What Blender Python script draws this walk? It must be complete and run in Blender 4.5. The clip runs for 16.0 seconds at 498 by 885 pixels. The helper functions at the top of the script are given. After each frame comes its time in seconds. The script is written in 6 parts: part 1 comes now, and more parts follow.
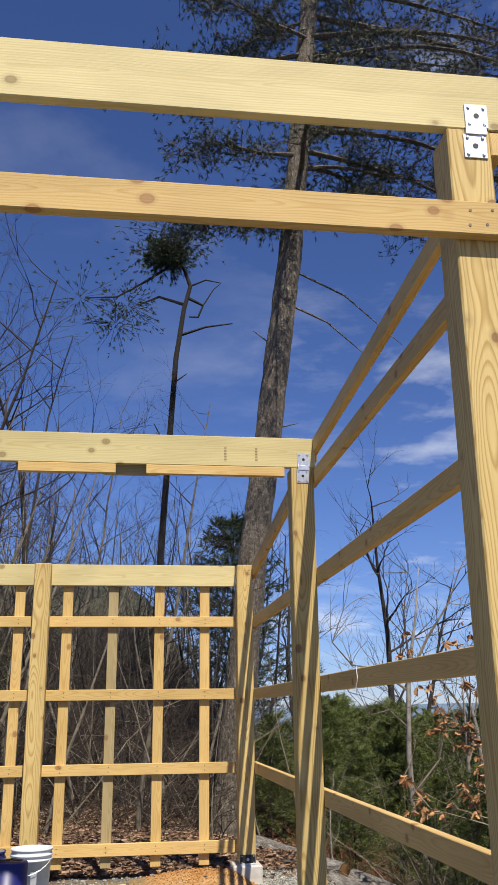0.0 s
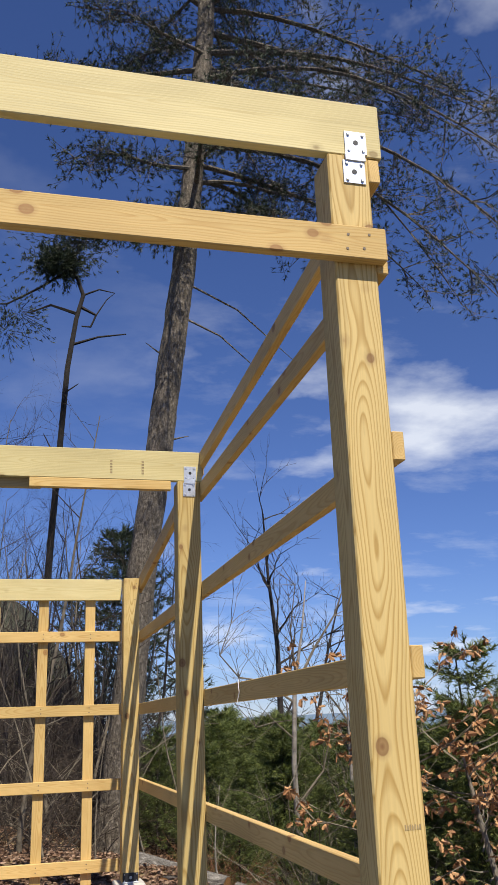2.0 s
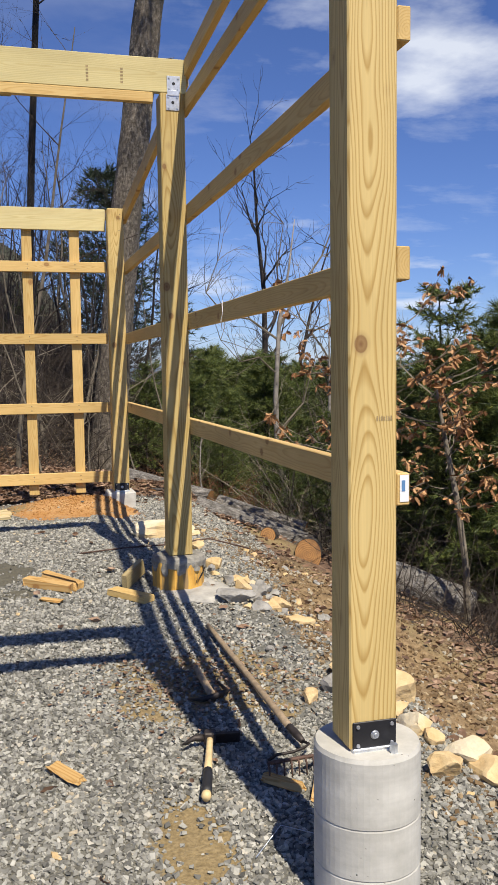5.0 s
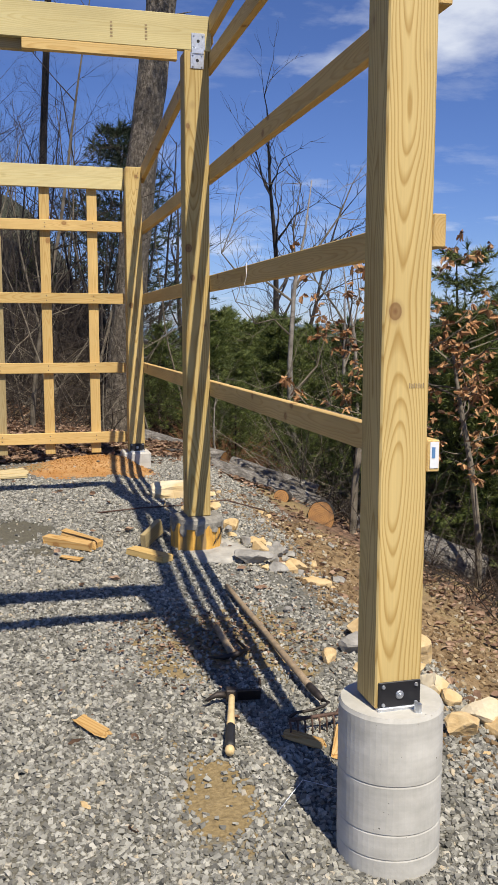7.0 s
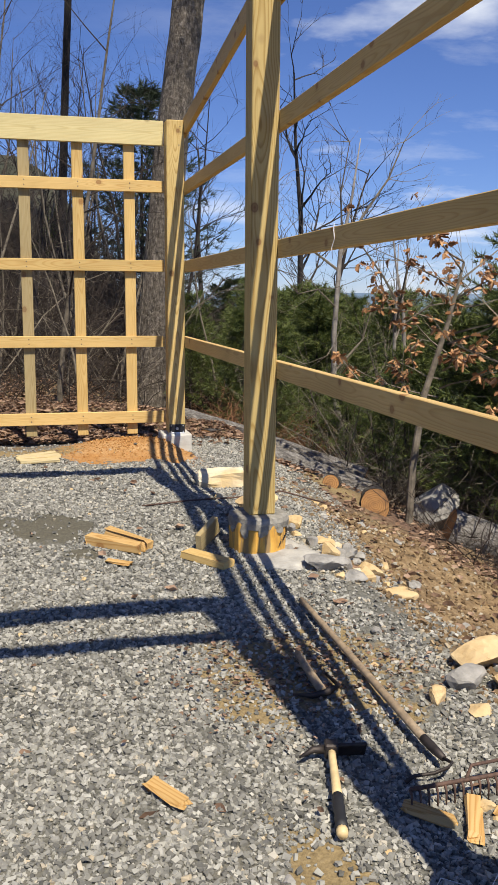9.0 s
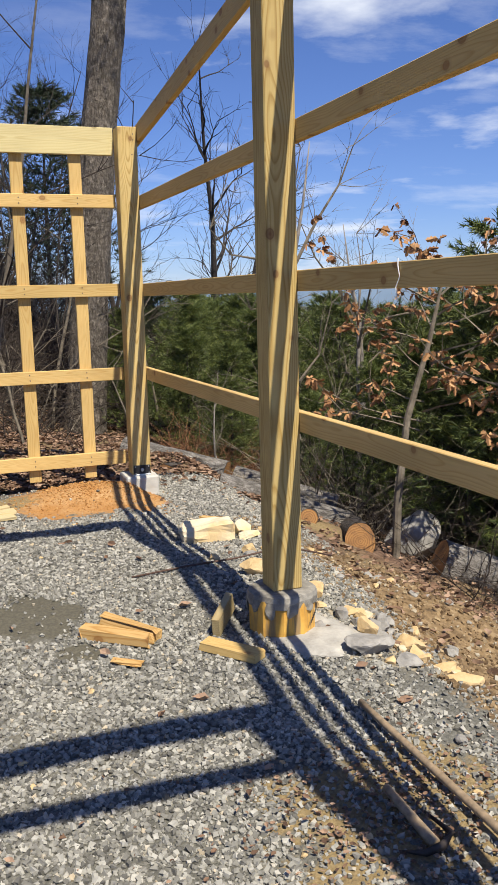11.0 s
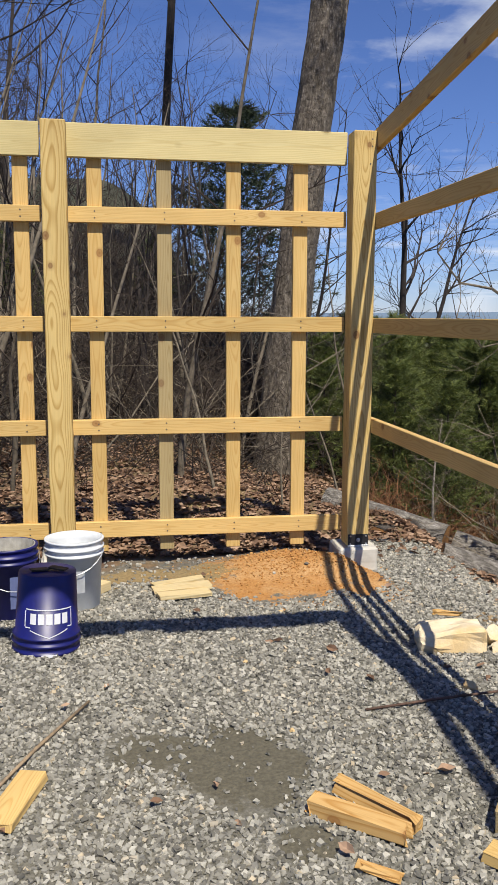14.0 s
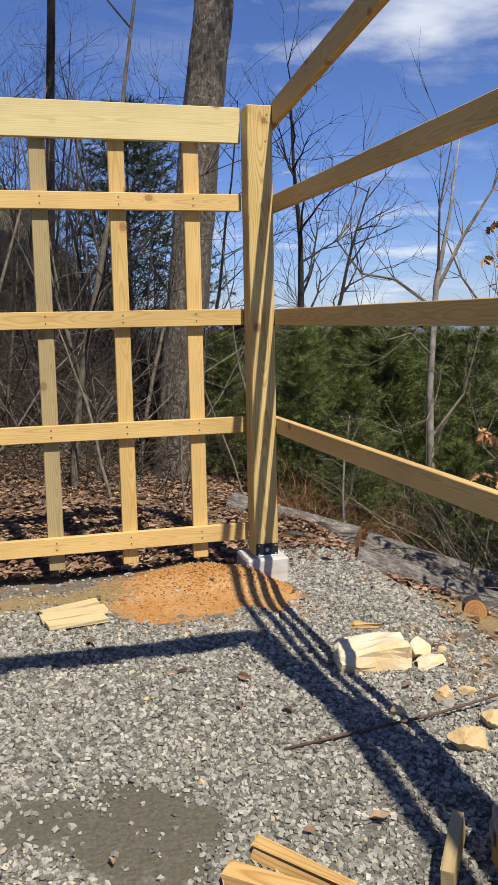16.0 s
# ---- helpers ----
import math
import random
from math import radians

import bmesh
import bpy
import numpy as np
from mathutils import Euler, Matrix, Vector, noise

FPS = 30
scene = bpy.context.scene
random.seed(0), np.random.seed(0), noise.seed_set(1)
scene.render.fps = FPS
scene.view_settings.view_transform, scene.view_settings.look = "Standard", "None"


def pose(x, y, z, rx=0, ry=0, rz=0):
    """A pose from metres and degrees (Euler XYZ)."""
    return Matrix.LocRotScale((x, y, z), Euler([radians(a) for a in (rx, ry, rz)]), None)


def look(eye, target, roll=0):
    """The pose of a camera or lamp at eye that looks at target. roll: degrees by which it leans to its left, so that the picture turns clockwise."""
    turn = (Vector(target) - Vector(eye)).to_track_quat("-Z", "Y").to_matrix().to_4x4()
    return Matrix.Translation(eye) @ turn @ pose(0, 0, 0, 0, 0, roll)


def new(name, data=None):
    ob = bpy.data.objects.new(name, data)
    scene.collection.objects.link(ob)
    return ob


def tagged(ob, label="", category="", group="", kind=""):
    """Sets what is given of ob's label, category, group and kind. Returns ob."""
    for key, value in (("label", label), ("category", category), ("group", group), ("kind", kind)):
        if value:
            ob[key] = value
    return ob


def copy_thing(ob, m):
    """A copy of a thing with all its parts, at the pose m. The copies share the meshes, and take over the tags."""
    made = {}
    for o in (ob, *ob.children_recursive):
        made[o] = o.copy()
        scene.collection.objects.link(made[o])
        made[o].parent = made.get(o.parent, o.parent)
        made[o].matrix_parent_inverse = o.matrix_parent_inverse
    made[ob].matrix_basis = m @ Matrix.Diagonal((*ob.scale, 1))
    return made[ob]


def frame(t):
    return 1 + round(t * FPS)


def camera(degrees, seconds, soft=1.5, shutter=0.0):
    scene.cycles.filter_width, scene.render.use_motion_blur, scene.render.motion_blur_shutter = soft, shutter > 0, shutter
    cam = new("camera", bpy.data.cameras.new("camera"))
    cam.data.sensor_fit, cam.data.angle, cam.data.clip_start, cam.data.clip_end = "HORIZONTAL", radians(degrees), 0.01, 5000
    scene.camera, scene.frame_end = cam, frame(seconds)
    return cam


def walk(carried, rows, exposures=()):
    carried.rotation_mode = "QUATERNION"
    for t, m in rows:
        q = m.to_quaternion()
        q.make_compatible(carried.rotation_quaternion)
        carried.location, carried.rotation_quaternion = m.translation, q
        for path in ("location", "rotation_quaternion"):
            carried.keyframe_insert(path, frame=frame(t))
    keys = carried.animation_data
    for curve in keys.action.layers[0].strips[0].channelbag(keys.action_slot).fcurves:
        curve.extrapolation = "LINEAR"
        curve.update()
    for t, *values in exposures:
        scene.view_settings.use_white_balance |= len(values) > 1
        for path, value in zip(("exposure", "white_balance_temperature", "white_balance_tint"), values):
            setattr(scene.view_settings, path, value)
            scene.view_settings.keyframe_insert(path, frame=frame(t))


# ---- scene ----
cam = camera(31.4, 16.0, soft=0.8)
PATH = [
    (0, (-1.087, -2.283, 1.408), (-0.833, -0.386, 1.989), -0.7),
    (0.5, (-1.062, -2.293, 1.422), (-0.661, -0.424, 2.011), -1.5),
    (1, (-1.058, -2.304, 1.411), (-0.6, -0.453, 2.017), -1.8),
    (1.5, (-1.051, -2.298, 1.416), (-0.574, -0.452, 2.02), -2.0),
    (2, (-1.045, -2.303, 1.415), (-0.558, -0.459, 2.016), -2.1),
    (2.5, (-1.044, -2.302, 1.422), (-0.547, -0.455, 2.005), -2.3),
    (3, (-1.041, -2.302, 1.413), (-0.536, -0.438, 1.933), -2.5),
    (3.5, (-1.035, -2.287, 1.369), (-0.522, -0.384, 1.709), -2.5),
    (4, (-1.019, -2.259, 1.333), (-0.493, -0.332, 1.427), -2.1),
    (4.5, (-1.008, -2.23, 1.301), (-0.484, -0.301, 1.22), -1.3),
    (4.7, (-1.008, -2.211, 1.28), (-0.487, -0.284, 1.154), -1.0),
    (7, (-1.085, -2.222, 1.293), (-0.587, -0.302, 1.039), 0.1),
    (7.5, (-1.104, -2.136, 1.291), (-0.647, -0.211, 0.997), 0.4),
    (8, (-1.091, -1.889, 1.292), (-0.735, 0.055, 0.989), 0.4),
    (8.5, (-1.112, -1.726, 1.32), (-0.8, 0.226, 1.018), 1.5),
    (9, (-1.21, -1.519, 1.311), (-0.744, 0.399, 0.988), 0.4),
    (9.5, (-1.29, -1.286, 1.373), (-0.667, 0.565, 0.94), -0.6),
    (10, (-1.362, -1.058, 1.385), (-0.773, 0.807, 0.968), -1.2),
    (10.2, (-1.388, -0.979, 1.412), (-0.811, 0.898, 1.028), -1.5),
    (12.3, (-1.669, -0.1, 1.536), (-0.826, 1.691, 1.248), -0.9),
    (12.5, (-1.673, 0.008, 1.505), (-0.899, 1.834, 1.242), -1.2),
    (13, (-1.734, 0.225, 1.564), (-1.131, 2.113, 1.294), -2.3),
    (13.5, (-1.692, 0.395, 1.569), (-1.253, 2.329, 1.305), -1.5),
    (14, (-1.586, 0.501, 1.606), (-1.276, 2.456, 1.325), 0.2),
    (14.5, (-1.498, 0.627, 1.554), (-1.191, 2.585, 1.289), -0.2),
    (15, (-1.491, 0.825, 1.544), (-1.084, 2.768, 1.301), -1.5),
    (15.5, (-1.495, 0.907, 1.539), (-1.032, 2.836, 1.289), -1.6),
    (16, (-1.468, 0.944, 1.55), (-0.946, 2.855, 1.273), -1.1),
]
walk(cam, [(t, look(eye, target, roll)) for t, eye, target, roll in PATH], exposures=((0.0, 0.37), (4.5, 0.38), (7.0, 0.31), (8.0, 0.33), (9.5, 0.42), (12.4, 0.47), (13.3, 0.38), (14.0, 0.32), (16.0, 0.35)))

# ==== world, sun ====
SUN_DIR = Vector((-0.118, 0.672, -1.0)).normalized()      # the way the sunlight travels
world = bpy.data.worlds.new("sky")
scene.world = world
world.use_nodes = True
wn, wl = world.node_tree.nodes, world.node_tree.links
wn.clear()
w_out = wn.new("ShaderNodeOutputWorld")
w_bg = wn.new("ShaderNodeBackground")
w_sky = wn.new("ShaderNodeTexSky")
w_sky.sky_type, w_sky.sun_disc = "NISHITA", False
w_sky.sun_elevation, w_sky.sun_rotation = radians(55.8), math.pi - 0.2
w_sky.air_density, w_sky.dust_density, w_sky.ozone_density, w_sky.altitude = 1.0, 0.0, 3.0, 900
w_bg.inputs["Strength"].default_value = 0.0655
# thin fair-weather clouds, laid on a flat layer overhead
w_tc = wn.new("ShaderNodeTexCoord")
w_sep = wn.new("ShaderNodeSeparateXYZ")
wl.new(w_tc.outputs["Generated"], w_sep.inputs[0])
w_zmax = wn.new("ShaderNodeMath"); w_zmax.operation = "MAXIMUM"; w_zmax.inputs[1].default_value = 0.02
wl.new(w_sep.outputs["Z"], w_zmax.inputs[0])
w_zadd = wn.new("ShaderNodeMath"); w_zadd.operation = "ADD"; w_zadd.inputs[1].default_value = 0.12
wl.new(w_zmax.outputs[0], w_zadd.inputs[0])
w_dx = wn.new("ShaderNodeMath"); w_dx.operation = "DIVIDE"
w_dy = wn.new("ShaderNodeMath"); w_dy.operation = "DIVIDE"
wl.new(w_sep.outputs["X"], w_dx.inputs[0]); wl.new(w_zadd.outputs[0], w_dx.inputs[1])
wl.new(w_sep.outputs["Y"], w_dy.inputs[0]); wl.new(w_zadd.outputs[0], w_dy.inputs[1])
w_com = wn.new("ShaderNodeCombineXYZ")
wl.new(w_dx.outputs[0], w_com.inputs[0]); wl.new(w_dy.outputs[0], w_com.inputs[1])
w_map = wn.new("ShaderNodeMapping")
w_map.inputs["Location"].default_value = (6.81, 2.31, 0)
wl.new(w_com.outputs[0], w_map.inputs["Vector"])
w_noise = wn.new("ShaderNodeTexNoise")
w_noise.inputs["Scale"].default_value, w_noise.inputs["Detail"].default_value = 1.5, 7
w_noise.inputs["Roughness"].default_value = 0.55
wl.new(w_map.outputs[0], w_noise.inputs["Vector"])
w_ramp = wn.new("ShaderNodeValToRGB")
w_ramp.color_ramp.elements[0].position, w_ramp.color_ramp.elements[1].position = 0.54, 0.72
w_ramp.color_ramp.elements[0].color, w_ramp.color_ramp.elements[1].color = (0, 0, 0, 1), (0.8, 0.8, 0.8, 1)
wl.new(w_noise.outputs["Fac"], w_ramp.inputs[0])
w_smap = wn.new("ShaderNodeMapping")                      # faint high streaks
w_smap.inputs["Scale"].default_value = (1.0, 1.5, 1)
w_smap.inputs["Rotation"].default_value = (0, 0, 0.5)
wl.new(w_com.outputs[0], w_smap.inputs["Vector"])
w_streak = wn.new("ShaderNodeTexNoise")
w_streak.inputs["Scale"].default_value, w_streak.inputs["Detail"].default_value, w_streak.inputs["Roughness"].default_value = 1.1, 9, 0.62
wl.new(w_smap.outputs[0], w_streak.inputs["Vector"])
w_sramp = wn.new("ShaderNodeValToRGB")
w_sramp.color_ramp.elements[0].position, w_sramp.color_ramp.elements[1].position = 0.525, 0.74
w_sramp.color_ramp.elements[0].color, w_sramp.color_ramp.elements[1].color = (0, 0, 0, 1), (0.34, 0.34, 0.34, 1)
wl.new(w_streak.outputs["Fac"], w_sramp.inputs[0])
w_both = wn.new("ShaderNodeMath"); w_both.operation = "MAXIMUM"
wl.new(w_ramp.outputs[0], w_both.inputs[0]); wl.new(w_sramp.outputs[0], w_both.inputs[1])
w_ymax = wn.new("ShaderNodeMath"); w_ymax.operation = "MAXIMUM"; w_ymax.inputs[1].default_value = 0.05
wl.new(w_sep.outputs["Y"], w_ymax.inputs[0])
w_az = wn.new("ShaderNodeMath"); w_az.operation = "DIVIDE"
wl.new(w_sep.outputs["X"], w_az.inputs[0]); wl.new(w_ymax.outputs[0], w_az.inputs[1])
w_east = wn.new("ShaderNodeMapRange"); w_east.interpolation_type = "SMOOTHSTEP"
for w_key, w_val in (("From Min", 0.06), ("From Max", 0.30), ("To Min", 0.15), ("To Max", 1.0)):
    w_east.inputs[w_key].default_value = w_val
wl.new(w_az.outputs[0], w_east.inputs["Value"])
w_cover = wn.new("ShaderNodeMath"); w_cover.operation = "MULTIPLY"
wl.new(w_both.outputs[0], w_cover.inputs[0]); wl.new(w_east.outputs["Result"], w_cover.inputs[1])
w_mix = wn.new("ShaderNodeMix"); w_mix.data_type = "RGBA"
w_mix.inputs["B"].default_value = (10.6, 11.1, 12.0, 1)
wl.new(w_cover.outputs[0], w_mix.inputs["Factor"])
w_tint = wn.new("ShaderNodeMix"); w_tint.data_type = "RGBA"; w_tint.blend_type = "MULTIPLY"
w_tint.inputs["Factor"].default_value, w_tint.inputs["B"].default_value = 1.0, (0.73, 0.855, 1.30, 1)
wl.new(w_sky.outputs[0], w_tint.inputs["A"])
wl.new(w_tint.outputs["Result"], w_mix.inputs["A"])
wl.new(w_mix.outputs["Result"], w_bg.inputs["Color"])
wl.new(w_bg.outputs[0], w_out.inputs[0])

sun = new("sun", bpy.data.lights.new("sun", "SUN"))
sun.data.energy, sun.data.angle, sun.data.color = 5.0, radians(0.53), (1.0, 0.918, 0.775)
sun.matrix_world = look(-SUN_DIR * 40, (0, 0, 0))

# ==== materials ====
def material(name):
    m = bpy.data.materials.new(name)
    m.use_nodes = True
    nt = m.node_tree
    return m, nt, nt.nodes["Principled BSDF"]


def node(nt, kind, **values):
    n = nt.nodes.new("ShaderNode" + kind)
    for key, value in values.items():
        if key in ("operation", "data_type", "blend_type", "feature", "distance"):
            if key == "operation":
                n.operation = value
            elif key == "data_type":
                n.data_type = value
            elif key == "blend_type":
                n.blend_type = value
            elif key == "feature":
                n.feature = value
        else:
            n.inputs[key.replace("_", " ")].default_value = value
    return n


def ramp(nt, source, stops):
    r = nt.nodes.new("ShaderNodeValToRGB")
    while len(r.color_ramp.elements) < len(stops):
        r.color_ramp.elements.new(0.5)
    for e, (at, colour) in zip(r.color_ramp.elements, stops):
        e.position, e.color = at, (*colour, 1)
    nt.links.new(source, r.inputs[0])
    return r.outputs[0]


def calc(nt, op, a, b=None):
    n = nt.nodes.new("ShaderNodeMath")
    n.operation = op
    for i, v in enumerate((a, b)):
        if v is None:
            continue
        if isinstance(v, (int, float)):
            n.inputs[i].default_value = v
        else:
            nt.links.new(v, n.inputs[i])
    return n.outputs[0]


def blend(nt, fac, a, b, how="MIX"):
    n = nt.nodes.new("ShaderNodeMix")
    n.data_type, n.blend_type = "RGBA", how
    for key, v in (("Factor", fac), ("A", a), ("B", b)):
        if isinstance(v, (int, float)):
            n.inputs[key].default_value = v
        elif isinstance(v, tuple):
            n.inputs[key].default_value = (*v, 1)
        else:
            nt.links.new(v, n.inputs[key])
    return n.outputs["Result"]


def noise_tex(nt, vector, scale, detail=4, rough=0.55):
    n = nt.nodes.new("ShaderNodeTexNoise")
    n.inputs["Scale"].default_value, n.inputs["Detail"].default_value, n.inputs["Roughness"].default_value = scale, detail, rough
    if vector is not None:
        nt.links.new(vector, n.inputs["Vector"])
    return n.outputs["Fac"]


def bump(nt, bsdf, height, strength=0.4, distance=0.01):
    b = nt.nodes.new("ShaderNodeBump")
    b.inputs["Strength"].default_value, b.inputs["Distance"].default_value = strength, distance
    nt.links.new(height, b.inputs["Height"])
    nt.links.new(b.outputs[0], bsdf.inputs["Normal"])


def object_coords(nt):
    return nt.nodes.new("ShaderNodeTexCoord").outputs["Object"]


def lumber_material(name, early, late, knot, ring=0.007, tone=0.2):
    """Sawn softwood: growth rings round an axis that runs beside the board, cut by its faces. Local x is the board's length."""
    m, nt, bsdf = material(name)
    p = object_coords(nt)
    rnd = nt.nodes.new("ShaderNodeObjectInfo").outputs["Random"]
    sep = nt.nodes.new("ShaderNodeSeparateXYZ")
    nt.links.new(p, sep.inputs[0])
    shift = calc(nt, "MULTIPLY", rnd, 37.0)
    along = calc(nt, "ADD", calc(nt, "MULTIPLY", sep.outputs["X"], 0.35), shift)
    com = nt.nodes.new("ShaderNodeCombineXYZ")
    nt.links.new(along, com.inputs[0]); nt.links.new(sep.outputs["Y"], com.inputs[1]); nt.links.new(sep.outputs["Z"], com.inputs[2])
    w1 = calc(nt, "MULTIPLY", calc(nt, "SUBTRACT", noise_tex(nt, com.outputs[0], 2.6, 2), 0.5), 0.16)
    w2 = calc(nt, "MULTIPLY", calc(nt, "SUBTRACT", noise_tex(nt, com.outputs[0], 9.0, 2), 0.5), 0.02)
    oy = calc(nt, "ADD", sep.outputs["Y"], calc(nt, "ADD", w1, calc(nt, "MULTIPLY", calc(nt, "SUBTRACT", rnd, 0.5), 0.06)))
    oz = calc(nt, "ADD", sep.outputs["Z"], calc(nt, "ADD", w2, calc(nt, "MULTIPLY", calc(nt, "SUBTRACT", calc(nt, "FRACT", calc(nt, "MULTIPLY", rnd, 7.3)), 0.5), 0.05)))
    r = calc(nt, "SQRT", calc(nt, "ADD", calc(nt, "MULTIPLY", oy, oy), calc(nt, "MULTIPLY", oz, oz)))
    saw = calc(nt, "FRACT", calc(nt, "DIVIDE", r, ring))
    grain = ramp(nt, saw, [(0.0, early), (0.45, early), (0.85, late), (1.0, early)])
    # fibres and broad tone
    sc = nt.nodes.new("ShaderNodeMapping")
    sc.inputs["Scale"].default_value = (3, 160, 160)
    nt.links.new(p, sc.inputs["Vector"])
    fibre = noise_tex(nt, sc.outputs[0], 1.0, 3)
    broad = noise_tex(nt, com.outputs[0], 4.0, 3)
    col = blend(nt, 0.16, grain, ramp(nt, fibre, [(0.3, (0.25, 0.25, 0.25)), (0.7, (1, 1, 1))]), "MULTIPLY")
    col = blend(nt, 0.5, col, ramp(nt, broad, [(0.3, (0.62, 0.58, 0.50)), (0.55, (0.95, 0.93, 0.88)), (0.75, (1, 1, 1))]), "MULTIPLY")
    each = ramp(nt, calc(nt, "FRACT", calc(nt, "MULTIPLY", rnd, 3.7)), [(0, (1 - tone, 1 - tone, 1 - tone * 1.2)), (1, (1, 1, 1))])
    col = blend(nt, 1.0, col, each, "MULTIPLY")
    # weathered grey smears and thin dark drying marks along the grain
    sm = nt.nodes.new("ShaderNodeMapping")
    sm.inputs["Scale"].default_value = (1.6, 22, 22)
    nt.links.new(p, sm.inputs["Vector"])
    smear = noise_tex(nt, sm.outputs[0], 1.3, 5, 0.7)
    col = blend(nt, ramp(nt, smear, [(0.56, (0, 0, 0)), (0.72, (0.45, 0.45, 0.45))]), col, tuple(c * k for c, k in zip(late, (0.72, 0.76, 0.85))))
    # knots
    kc = nt.nodes.new("ShaderNodeCombineXYZ")
    nt.links.new(calc(nt, "ADD", calc(nt, "MULTIPLY", sep.outputs["X"], 3.4), shift), kc.inputs[0])
    nt.links.new(calc(nt, "MULTIPLY", sep.outputs["Y"], 4.4), kc.inputs[1]); nt.links.new(calc(nt, "MULTIPLY", sep.outputs["Z"], 4.4), kc.inputs[2])
    vor = nt.nodes.new("ShaderNodeTexVoronoi")
    vor.inputs["Scale"].default_value = 1.4
    nt.links.new(kc.outputs[0], vor.inputs["Vector"])
    kn = ramp(nt, vor.outputs["Distance"], [(0.0, (1, 1, 1)), (0.06, (0.7, 0.7, 0.7)), (0.105, (0.8, 0.8, 0.8)), (0.125, (0.25, 0.25, 0.25)), (0.19, (0, 0, 0))])
    col = blend(nt, kn, col, knot)
    nt.links.new(col, bsdf.inputs["Base Color"])
    bsdf.inputs["Roughness"].default_value = 0.62
    bsdf.inputs["Specular IOR Level"].default_value = 0.3
    bump(nt, bsdf, calc(nt, "ADD", calc(nt, "MULTIPLY", saw, 0.6), fibre), 0.18, 0.002)
    return m


WOOD_POST = lumber_material("treated_post_wood", (0.66, 0.495, 0.21), (0.46, 0.30, 0.095), (0.17, 0.075, 0.03), ring=0.0070)
WOOD_RAIL = lumber_material("pine_rail_wood", (0.74, 0.52, 0.215), (0.64, 0.41, 0.145), (0.26, 0.12, 0.04), ring=0.008)
WOOD_BEAM = lumber_material("pale_beam_wood", (0.72, 0.62, 0.33), (0.64, 0.52, 0.245), (0.22, 0.15, 0.06), ring=0.009)
WOOD_WORN = lumber_material("weathered_pine_wood", (0.50, 0.40, 0.22), (0.40, 0.30, 0.15), (0.2, 0.11, 0.05), ring=0.009)
WOOD_PALE = lumber_material("fresh_pale_wood", (0.74, 0.62, 0.38), (0.69, 0.54, 0.30), (0.4, 0.25, 0.1), ring=0.012)
WOOD_RAW = lumber_material("split_wood", (0.66, 0.43, 0.18), (0.50, 0.27, 0.08), (0.28, 0.13, 0.04), ring=0.012)


def speckled(name, dark, light, scale, rough=0.85, bump_by=0.4, bump_dist=0.01, detail=6, second=None, second_scale=1.0):
    m, nt, bsdf = material(name)
    p = object_coords(nt)
    a = noise_tex(nt, p, scale, detail, 0.65)
    col = ramp(nt, a, [(0.32, dark), (0.68, light)])
    if second:
        b = noise_tex(nt, p, second_scale, 4)
        col = blend(nt, ramp(nt, b, [(0.45, (0, 0, 0)), (0.62, (1, 1, 1))]), col, second)
    nt.links.new(col, bsdf.inputs["Base Color"])
    bsdf.inputs["Roughness"].default_value = rough
    bump(nt, bsdf, a, bump_by, bump_dist)
    return m


def tinted_islands(name, stops, rough=0.85, translucent=0.0):
    """One colour for each loose piece of a joined mesh, with a little grain."""
    m, nt, bsdf = material(name)
    isl = nt.nodes.new("ShaderNodeNewGeometry").outputs["Random Per Island"]
    col = ramp(nt, isl, stops)
    g = noise_tex(nt, object_coords(nt), 60, 3)
    col = blend(nt, 0.5, col, ramp(nt, g, [(0.3, (0.6, 0.6, 0.6)), (0.7, (1, 1, 1))]), "MULTIPLY")
    nt.links.new(col, bsdf.inputs["Base Color"])
    bsdf.inputs["Roughness"].default_value = rough
    if translucent:
        bsdf.inputs["Subsurface Weight"].default_value = 0.0
    return m


def plain(name, colour, rough=0.5, metal=0.0, vary=0.12, scale=25):
    m, nt, bsdf = material(name)
    g = noise_tex(nt, object_coords(nt), scale, 4)
    lo, hi = tuple(c * (1 - vary) for c in colour), tuple(min(1, c * (1 + vary)) for c in colour)
    nt.links.new(ramp(nt, g, [(0.3, lo), (0.7, hi)]), bsdf.inputs["Base Color"])
    bsdf.inputs["Roughness"].default_value, bsdf.inputs["Metallic"].default_value = rough, metal
    return m


